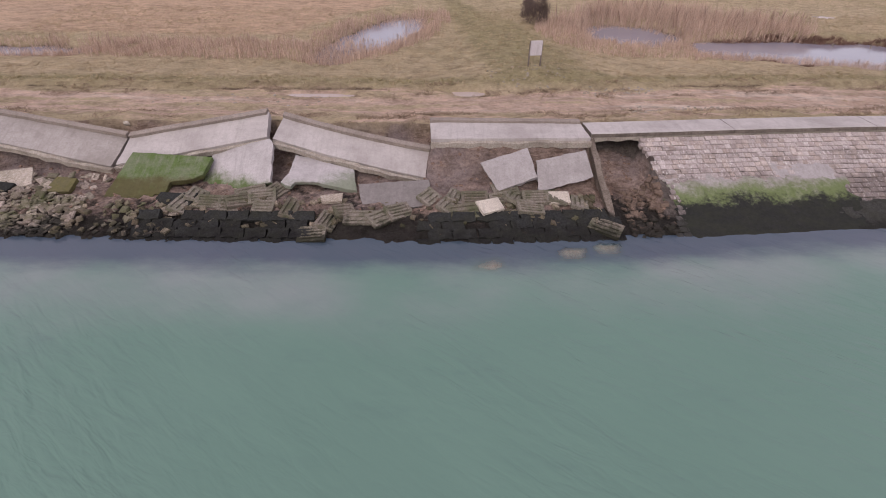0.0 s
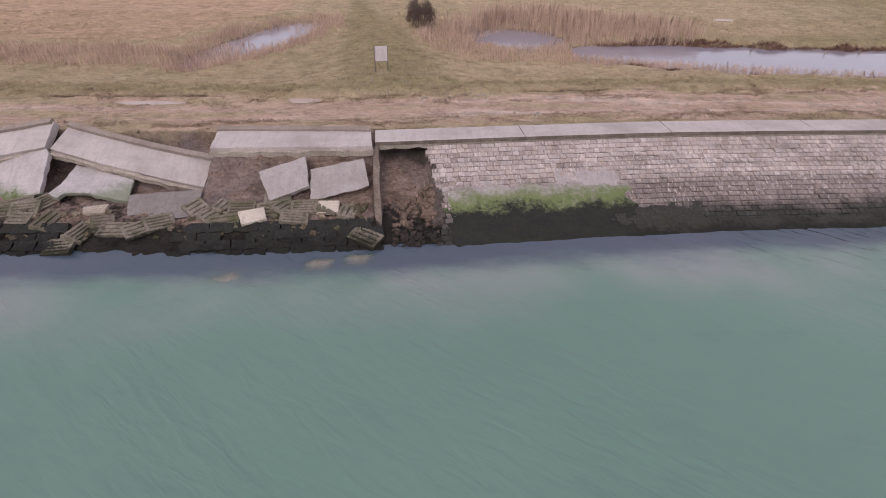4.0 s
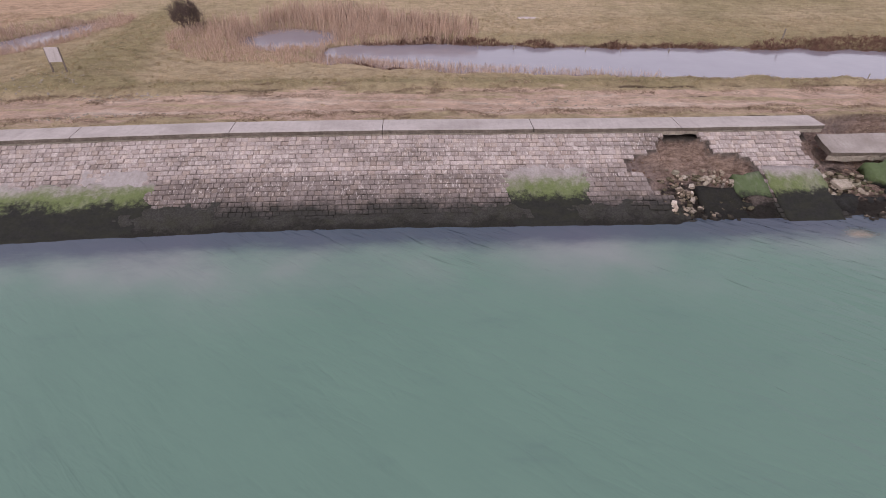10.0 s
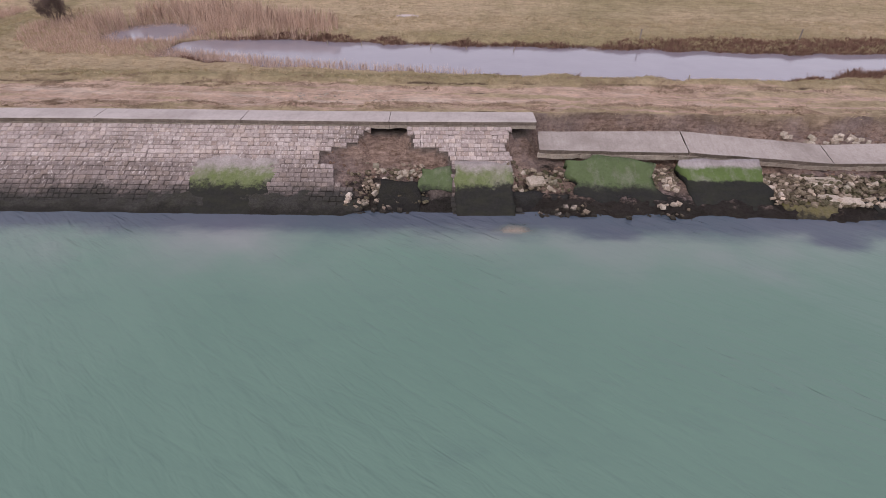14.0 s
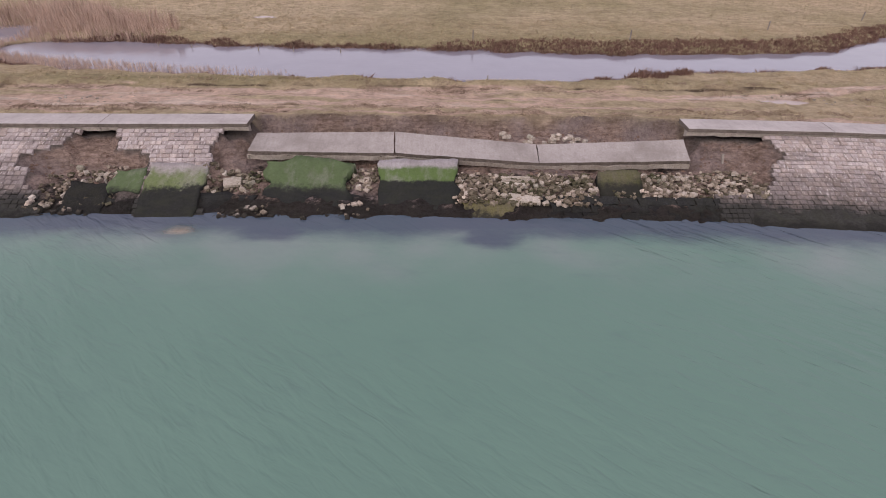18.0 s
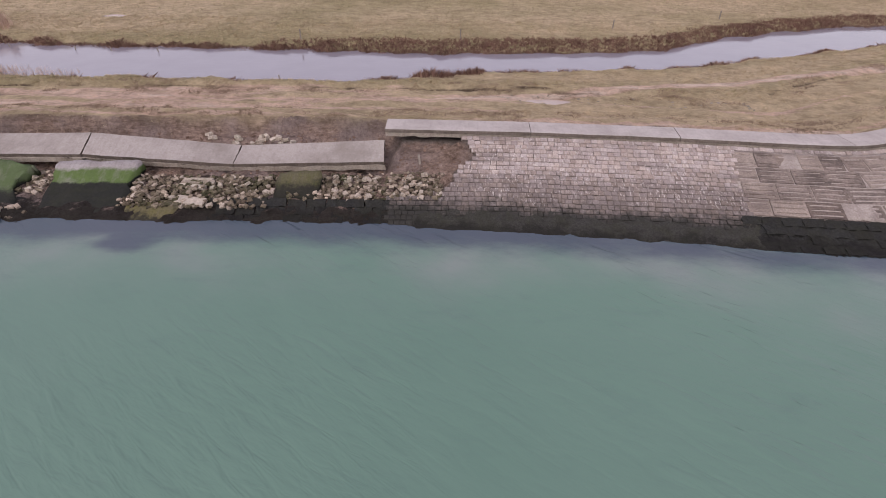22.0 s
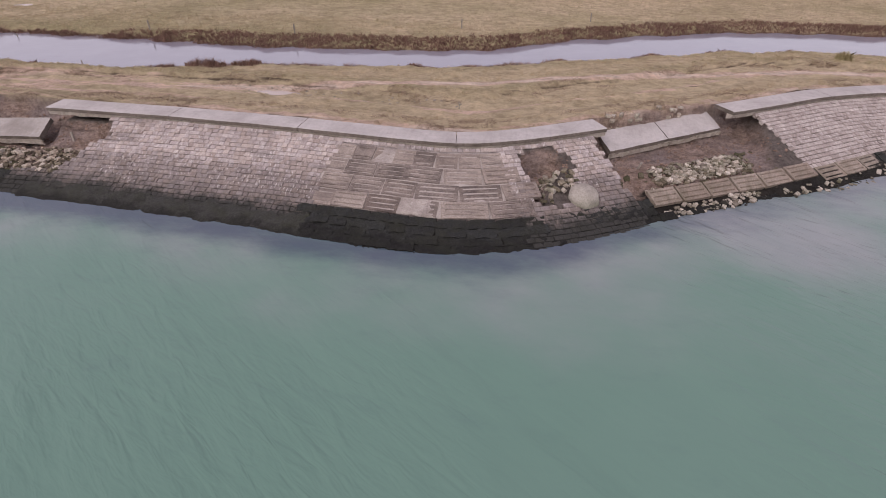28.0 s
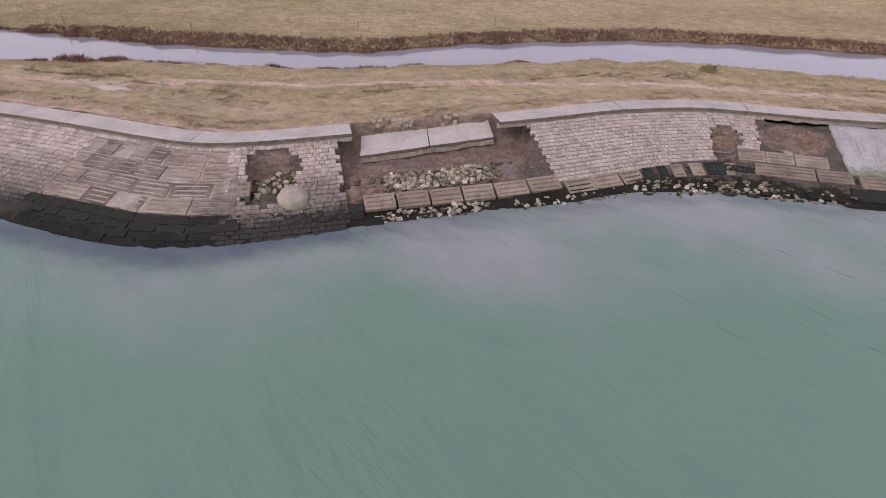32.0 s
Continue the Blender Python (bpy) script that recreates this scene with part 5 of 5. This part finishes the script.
def strew(zone, rng, share=1.0):
    """Places for the stones of one heap, laid on the ground."""
    x0, x1, n0, n1, cnt, hh = zone
    cnt = int(cnt * share)
    x = np.array([rng.uniform(x0, x1) for _ in range(cnt)])
    n = np.array([rng.uniform(n0, n1) for _ in range(cnt)])
    a = line_a(x)
    gx, gy = x + n * np.sin(a), line_y(x) - n * np.cos(a)
    return zip(gx, gy, ground_z(gx, gy)[0])


for zone in HEAPS:
    for gx, gy, gz in strew(zone, rng, 0.72):
        m = pose(gx, gy, gz - 0.04 + zone[5] * rng.random() ** 2 * 0.7, rng.gauss(0, 14), rng.gauss(0, 14), rng.uniform(0, 360))
        tagged(part("fallen_sett", rng.choice(BLOCKS), None, m=m), "squared stone block fallen from the face", "stone", "fallen stone blocks")


def rubble(name, zones, size, mat, label, seed, tall=0.6):
    """A heap of stones too many to count, in one mesh."""
    rng = random.Random(seed)
    vs, fs = [], []
    for zone in zones:
        for gx, gy, gz in strew(zone, rng):
            k = size * rng.uniform(0.5, 1.35)
            v, f = chunk(k * 1.25, k, k * tall, rng, k * 0.09, k * 0.1)
            m = pose(gx, gy, gz - 0.03 + zone[5] * rng.random(), rng.gauss(0, 20), rng.gauss(0, 20), rng.uniform(0, 360))
            b = len(vs)
            vs += [m @ Vector(p) for p in v]
            fs += [tuple(q + b for q in g) for g in f]
    return tagged(part(name, (vs, fs), mat), label, "rubble", kind="stuff")


rubble("stone_rubble", [(50.9, 56.5, 1.4, 3.5, 560, 0.16), (57, 63.2, 1.1, 3.0, 330, 0.1), (40.7, 43.2, 1.2, 2.9, 90, 0.08), (46.3, 47.7, 0.9, 2.8, 60, 0.06), (34.3, 37.6, 1.3, 4.0, 130, 0.08), (87.0, 91.4, 1.4, 2.7, 150, 0.08), (41.5, 47, 3.7, 4.3, 24, 0.04)], 0.13, RUBBLE_MANY,
       "heap of broken squared stones spread over the bank", 31)
rubble("fallen_blocks", [(50.9, 56.5, 1.4, 3.4, 190, 0.2), (58.2, 63.3, 1.1, 2.95, 210, 0.2), (40.9, 43.0, 1.3, 2.7, 30, 0.14), (46.5, 47.7, 0.9, 2.4, 30, 0.14), (35.0, 37.4, 1.1, 2.6, 46, 0.2), (34.4, 36.4, 3.2, 4.1, 20, 0.06), (41.5, 43.7, 3.8, 4.3, 14, 0.04), (46.4, 47.6, 3.4, 4.1, 9, 0.05)], 0.125, PALE_MANY,
       "pale squared blocks scattered over the darker rubble", 38)
rubble("broken_concrete", [(-9, 5.4, 1.9, 3.4, 170, 0.05), (-13, -9, 2.0, 3.9, 60, 0.1), (85.5, 93, 1.2, 3.1, 60, 0.02), (93.5, 108, 4.3, 5.4, 140, 0.05), (82.3, 83.9, 0.9, 2.9, 40, 0.1)], 0.15, RUBBLE_MANY, "small broken pieces of concrete and stone", 32)
rubble("west_rubble", [(-17.5, -14.0, 0.4, 3.7, 430, 0.1), (-14.0, -12.6, 0.3, 1.2, 22, 0.03), (-14.2, -12.6, 1.8, 3.8, 150, 0.08), (-24, -17.5, 0.8, 3.8, 260, 0.12), (-11.8, -9, 2.2, 3.8, 60, 0.05)], 0.2, RUBBLE_WEST, "heap of weathered and mossy broken stones at the water", 36, 0.3)
rubble("pale_rubble", [(87.2, 91.4, 1.45, 2.65, 260, 0.2), (86.5, 91, 3.75, 4.3, 130, 0.06), (91, 98.5, 4.0, 4.8, 70, 0.06), (98.5, 107, 4.5, 5.3, 110, 0.05), (82.5, 83.5, 0.9, 2.4, 40, 0.1)], 0.13, CREAM_MANY, "heap of pale broken stones beside the ribbed panels", 37)
rubble("brown_stones", [(6.0, 7.6, 1.5, 4.0, 120, 0.03)], 0.17, BROWN_STONE, "brown soil-stained stones filling the washed-out hole", 34)
rubble("track_gravel", [(8.0, 12.0, -8.6, -7.6, 90, 0.0), (8.5, 13.5, -5.0, -3.2, 110, 0.0), (-14, -6, -7.5, -5.5, 40, 0.0), (66, 80, -7.9, -6.6, 70, 0.0), (28, 36, -6.5, -5, 40, 0.0), (3, 8, -11, -8.5, 70, 0.0)], 0.085, CREAM, "pale stones and gravel strewn on the track", 35)

rubble("soil_clods", [(-24, 5.5, -1.3, 2.6, 700, 0.02), (42.3, 60.8, -1.5, 1.2, 700, 0.02), (85.8, 93.4, -1.4, 2.5, 350, 0.01), (33.5, 38.0, 0.3, 2.0, 90, 0.01), (61.2, 64.2, -0.3, 1.8, 80, 0.01), (82.4, 84.0, 0.2, 1.5, 50, 0.01), (6.0, 7.6, -0.6, 3.0, 60, 0.01)], 0.075, SOIL,
       "clods of bare brown soil on the torn bank", 33)

# slabs drowned just under the surface
for x, y, w, d, turn in [(5.4, 14.0, 1.2, 0.9, 15), (4.2, 13.7, 1.3, 0.9, 8), (1.5, 13.0, 1.4, 0.8, 5), (41.0, 15.95, 1.9, 1.0, -5)]:
    v, f = chunk(w, d, 0.5, rng, 0.05, 0.06)
    tagged(part("drowned_slab", (v, f), DROWNED, m=pose(x, y, -0.57, 2, 1, turn)), "pale slab drowned just under the murky water", "concrete slab", "drowned slabs")
for x, y, w, d, turn in [(44.3, 16.0, 2.4, 1.0, -10), (52.3, 16.0, 2.2, 1.2, -15)]:
    v, f = chunk(w, d, 0.5, rng, 0.05, 0.06)
    tagged(part("drowned_slab", (v, f), WEEDY, m=pose(x, y, -0.58, 1, 1, turn)), "dark weedy slab drowned under the murky water", "concrete slab", "drowned slabs")


# ---- plants ----
def blades(name, at, tall, wide, lean, mat, label, seed, each=3):
    """Upright pointed blades at the given places (x, y, z), in one mesh."""
    rs = np.random.RandomState(seed)
    at = np.repeat(at, each, 0)
    n = len(at)
    at = at + np.stack([rs.normal(0, 0.06, n), rs.normal(0, 0.06, n), np.zeros(n)], -1)
    th = rs.uniform(0, 2 * math.pi, n)
    h = np.repeat(np.broadcast_to(tall, n // each), each) * rs.uniform(0.55, 1.25, n)
    w = wide * rs.uniform(0.6, 1.4, n)
    side = np.stack([np.cos(th), np.sin(th), np.zeros(n)], -1) * w[:, None] / 2
    tip = np.stack([rs.normal(0, lean, n) * h, rs.normal(0, lean, n) * h, h], -1)
    mid = tip * np.array([0.35, 0.35, 0.6])
    co = np.stack([at - side, at + side, at + mid + side * 0.8, at + tip, at + mid - side * 0.8], 1).reshape(-1, 3)
    me = bpy.data.meshes.new(name)
    me.vertices.add(len(co))
    me.vertices.foreach_set("co", co.ravel())
    me.loops.add(len(co))
    me.loops.foreach_set("vertex_index", np.arange(len(co)))
    me.polygons.add(n)
    me.polygons.foreach_set("loop_start", np.arange(0, len(co), 5))
    me.update(calc_edges=True)
    me.materials.append(mat)
    return tagged(new(name, me), label, "plants", kind="stuff")


def scatter(seed, n, x0, x1, y0, y1, keep):
    rs = np.random.RandomState(seed)
    x, y = rs.uniform(x0, x1, n), rs.uniform(y0, y1, n)
    k = keep(x, y, rs)
    x, y = x[k], y[k]
    return np.stack([x, y, ground_z(x, y)[0] - 0.02], -1)


reed_at = scatter(1, 60000, -40, 30, 31, 54, lambda x, y, rs: (fen(x, y) > 0.4 * wave(np.stack([x, y], -1), 0.3, 61)) & (wet(x, y) < 0.25 * rs.rand(len(x)) - 0.1) & (rs.rand(len(x)) < 0.55))
blades("reed_bed", reed_at, 0.5 + sstep(reed_at[:, 0], 6, 10) * 0.25 + sstep(reed_at[:, 0], 6, 10) * (0.6 * sstep(reed_at[:, 1], 42, 45) - 0.4 * (1 - sstep(reed_at[:, 1], 39.5, 42))) + 0.3 * wave(reed_at[:, :2], 0.3, 62), 0.014, 0.1, REED, "dry pinkish brown reeds standing round the pools", 41, 7)
stray = scatter(2, 90000, -12, 40, 31, 50, lambda x, y, rs: (wet(x, y) > -0.4) & (rs.rand(len(x)) < np.where(x < 2, 0.55 * (1 - sstep(y, 35, 41)) + 0.1 * (wet(x, y) < 0.9), np.where(x < 17.5, 0.5 * (1 - sstep(y, 39, 41)) + 0.16 * (wet(x, y) < 0.8), 0.85 * np.exp(-np.maximum(x - 20, 0) / 11) * (y < np.interp(x, NEAR_X, NEAR_Y) + 1.8)))))
stray[:, 2] = np.maximum(stray[:, 2], 0.4)
blades("reed_fringe", stray, 0.5, 0.014, 0.12, REED, "thin dry reeds standing in shallow water", 42, 3)


def sedge_keep(x, y, rs):
    w = wet(x, y)
    far = y > (np.interp(x, NEAR_X, NEAR_Y) + np.interp(x, FAR_X, FAR_Y)) / 2
    bay = wave(np.stack([x, y], -1), 0.18, 71)
    thick = 0.45 + 2.2 * np.exp(-((x - 72) / 12) ** 2)
    clump = wave(np.stack([x, y * 0.2], -1), 0.25, 72) > -0.35
    return (x > 20) & np.where(far, (w > -0.7 - 0.3 * bay - 2.4 * sstep(x, 46, 60) * rs.rand(len(x))) & (w < thick * (0.35 + 1.0 * np.maximum(bay, 0))), (clump | (np.abs(x - 62.5) < 4.5)) & (w > -0.75) & (w < 0.8 + 0.9 * np.maximum(bay, 0) + 1.0 * np.exp(-((x - 62.5) / 3.5) ** 2)))


sedge_at = scatter(3, 220000, 18, 128, 32, 56, lambda x, y, rs: sedge_keep(x, y, rs) & (rs.rand(len(x)) < 0.8))
blades("sedge_margin", sedge_at, 0.26 + 0.06 * sstep(sedge_at[:, 0], 34, 42) * (sedge_at[:, 1] < 38.5) - 0.06 * sstep(sedge_at[:, 0], 45, 60) * (sedge_at[:, 1] > 38.5) + 0.1 * wave(sedge_at[:, :2], 0.2, 73), 0.028, 0.5, SEDGE, "dark brown sedge along the banks of the dyke", 43, 6)


def grass_keep(x, y, rs):
    v = (y - line_y(x)) * np.cos(line_a(x))
    xy = np.stack([x, y], -1)
    track = sstep(v, 1.6, 2.4) * (1 - sstep(v, 7.8, 9.0)) * (0.85 - 0.45 * sstep(x, 58, 68)) + 1.1 * np.exp(-((y - east_track(x)) / 0.7) ** 2) * sstep(x, 58, 68)
    patchy = np.clip(0.45 + 0.75 * wave(xy, 0.22, 81), 0, 1)
    return (v > 1.75) & (wet(x, y) < -0.3) & (rs.rand(len(x)) < np.clip(patchy + 0.25 - track, 0.01, 1))


grass_at = scatter(4, 80000, -32, 125, 18, 50, grass_keep)
blades("grass_tufts", grass_at, 0.1, 0.016, 0.7, GRASS, "rough tufts of winter grass on the bank", 44, 7)
field_at = scatter(5, 60000, -45, 150, 40, 82, lambda x, y, rs: (wet(x, y) < -0.8 - 0.8 * sstep(x, 45, 60)) & (fen(x, y) < 0) & (rs.rand(len(x)) < 0.75 * (1 - 0.97 * sstep(-fen(x, y), 1.0, 2.2) * (1 - sstep(x + 0.2 * (y - 47), -5.5, -2.5)))))
blades("field_tufts", field_at, 0.12, 0.022, 0.6, FIELD, "tussocky dry grass of the marsh field", 45, 5)

# clumps that hang over the torn edge of the land
edge_at = scatter(6, 11000, -28, 122, 18, 36, lambda x, y, rs: np.abs((y - line_y(x)) * np.cos(line_a(x)) - 1.75) < 0.3)
verge_at = scatter(7, 60000, -32, 125, 24, 48, lambda x, y, rs: (wet(x, y) < -0.3) & ((x < 58) | (np.abs(y - east_track(x)) > 0.7)) & (rs.rand(len(x)) < np.maximum(0.75 * np.exp(-(((y - line_y(x)) * np.cos(line_a(x)) - 9.6) / 0.8) ** 2) * (1 - 0.5 * sstep(x, 58, 68)) * np.clip(0.6 + wave(np.stack([x, y], -1), 0.2, 83), 0, 1), 0.3 * np.exp(-((x - 5.5) / 3.2) ** 2) * (y > line_y(x) + 9.5))))
blades("verge_grass", verge_at, 0.12, 0.016, 0.7, VERGE, "olive green grass along the verge of the track", 47, 7)
rs = np.random.RandomState(8)
hx = rs.uniform(-28, 120, 330)
hv = np.where(rs.rand(330) < 0.6, rs.normal(2.8, 0.6, 330), rs.normal(8.2, 0.5, 330))
hx = np.repeat(hx, 34) + rs.normal(0, 0.4, 330 * 34)
hy = line_y(hx) + np.repeat(hv, 34) / np.cos(line_a(hx)) + rs.normal(0, 0.2, 330 * 34)
blades("dead_herbs", np.stack([hx, hy, ground_z(hx, hy)[0] - 0.02], -1), 0.1, 0.018, 0.9, HERB, "low lumps of dead brown herbs beside the crest and track", 48, 5)
blades("edge_grass", edge_at, 0.08, 0.018, 0.9, GRASS, "dry grass along the edge of the crest", 46, 4)

rs = np.random.RandomState(9)
for x, y, r, h, mat, label in [(104.0, 41.6, 0.35, 0.55, VERGE, "small green shrub on the bank of the dyke"), (59.4, 32.2, 0.5, 0.35, SEDGE, "dark clump of dead sedge on the bank"), (62.4, 32.6, 0.9, 0.5, SEDGE, "dark clump of dead sedge on the bank"), (64.6, 33.6, 0.7, 0.45, SEDGE, "dark clump of dead sedge on the bank")]:
    a, d = rs.uniform(0, 2 * math.pi, 160), r * np.sqrt(rs.uniform(0, 1, 160))
    cx, cy = x + 1.5 * d * np.cos(a), y + d * np.sin(a)
    blades("shrub", np.stack([cx, cy, ground_z(cx, cy)[0] - 0.02], -1), h * (1.15 - 0.6 * d / r), 0.022, 0.35, mat, label, 60 + int(x), 6)

# ---- bare bush on the marsh ----
bush = empty("bush", "dark leafless bush beside the field path", "bush", m=pose(6.6, 42.4, 0) @ Matrix.Diagonal((0.72, 0.72, 1.2, 1)))
bz = float(ground_z(np.array([6.6]), np.array([42.4]))[0][0]) / 1.2
rng = random.Random(51)
vs, fs = [], []


def twig(a, b, r0, r1):
    d = (b - a).normalized()
    s = d.orthogonal().normalized()
    t = d.cross(s)
    k = len(vs)
    for p, r in ((a, r0), (b, r1)):
        for q in range(3):
            th = q * 2.094
            vs.append(p + (s * math.cos(th) + t * math.sin(th)) * r)
    for q in range(3):
        fs.append((k + q, k + (q + 1) % 3, k + 3 + (q + 1) % 3, k + 3 + q))


def sprout(a, d, length, r, depth):
    b = a + d * length
    twig(a, b, r, r * 0.65)
    if depth:
        for _ in range(4):
            nd = (d + Vector((rng.gauss(0, 0.6), rng.gauss(0, 0.6), rng.gauss(0.0, 0.65)))).normalized()
            sprout(a + d * length * rng.uniform(0.5, 1), nd, length * rng.uniform(0.5, 0.8), r * 0.6, depth - 1)


for i in range(9):
    th = i * 0.75
    vs, fs = [], []
    sprout(Vector((math.cos(th) * 0.3, math.sin(th) * 0.3, bz - 0.05)), Vector((math.cos(th) * (0.9 - 0.07 * i), math.sin(th) * (0.9 - 0.07 * i), 1.0)).normalized(), 0.85, 0.04, 6)
    part("branch", (vs, fs), TWIG, bush)

# ---- notice board ----
sz = float(ground_z(np.array([4.9]), np.array([29.45]))[0][0])
board = empty("notice_board", "plain pale notice board on two timber posts by the path", "sign", m=pose(4.88, 29.45, sz, 0, 0, 10))
for x in (-0.34, 0.34):
    part("post", box_bm(0.075, 0.075, 1.42, 0.008, -0.1), POST, board, m=pose(x, 0, 0))
part("panel", box_bm(0.66, 0.03, 0.78, 0.006, 0.58), SIGN, board, "pale lilac grey panel", m=pose(0, -0.055, 0))

# ---- stakes and posts ----
stake_mesh = bpy.data.meshes.new("stake")
stake_bm = bmesh.new()
bmesh.ops.create_cone(stake_bm, cap_ends=True, segments=7, radius1=0.045, radius2=0.035, depth=1.2, matrix=Matrix.Translation((0, 0, 0.25)))
stake_bm.to_mesh(stake_mesh)
stake_bm.free()
stake_mesh.materials.append(WOOD)
for x, y in [(31.2, 40.1), (36.3, 39.5), (39.0, 39.5), (42.4, 39.5), (28.6, 40.4), (52.9, 33.4)]:
    tagged(part("stake", stake_mesh, None, m=pose(x, y, -0.05, rng.gauss(0, 6), rng.gauss(0, 6), 0)), "thin leaning wooden stake standing in the dyke", "stake", "dyke stakes")
for x, y in [(52.1, 42.2), (64.2, 42.8), (77.0, 47.5), (88.0, 52.5)]:
    gz = float(ground_z(np.array([x]), np.array([y]))[0][0])
    tagged(part("marker_post", box_bm(0.09, 0.09, 0.85, 0.01, -0.1), WOOD, m=pose(x, y, gz)), "short pale marker post in the marsh field", "post", "marker posts")
for x, n, h, tilt in [(62.3, 0.55, 0.45, -12), (87.0, 1.2, 0.45, 20), (36.9, 2.2, 0.4, 3)]:
    gx, gy, gz = soil_z(x, n)
    tagged(part("broken_post", box_bm(0.09, 0.07, h, 0.01, -0.05), WOOD, m=pose(gx, gy, gz, tilt, tilt / 2, 10)), "stub of a broken timber post in the bare soil", "post", "broken posts")

# ---- puddles ----
for px, py, rx, ry in PUDDLES:
    gz = float(land_z(np.array([px]), np.array([py]))[0][0])
    vs = [(rx * 1.1 * math.cos(t) * (1 + 0.18 * math.sin(3 * t + px)), ry * 1.2 * math.sin(t) * (1 + 0.2 * math.sin(2 * t + py)), 0) for t in np.linspace(0, 2 * math.pi, 28, endpoint=False)]
    tagged(part("puddle", (vs, [tuple(range(28))]), PUDDLE_MAT, m=pose(px, py, gz + 0.075)), "shallow puddle reflecting the pale sky", "puddle", "puddles", "structure")
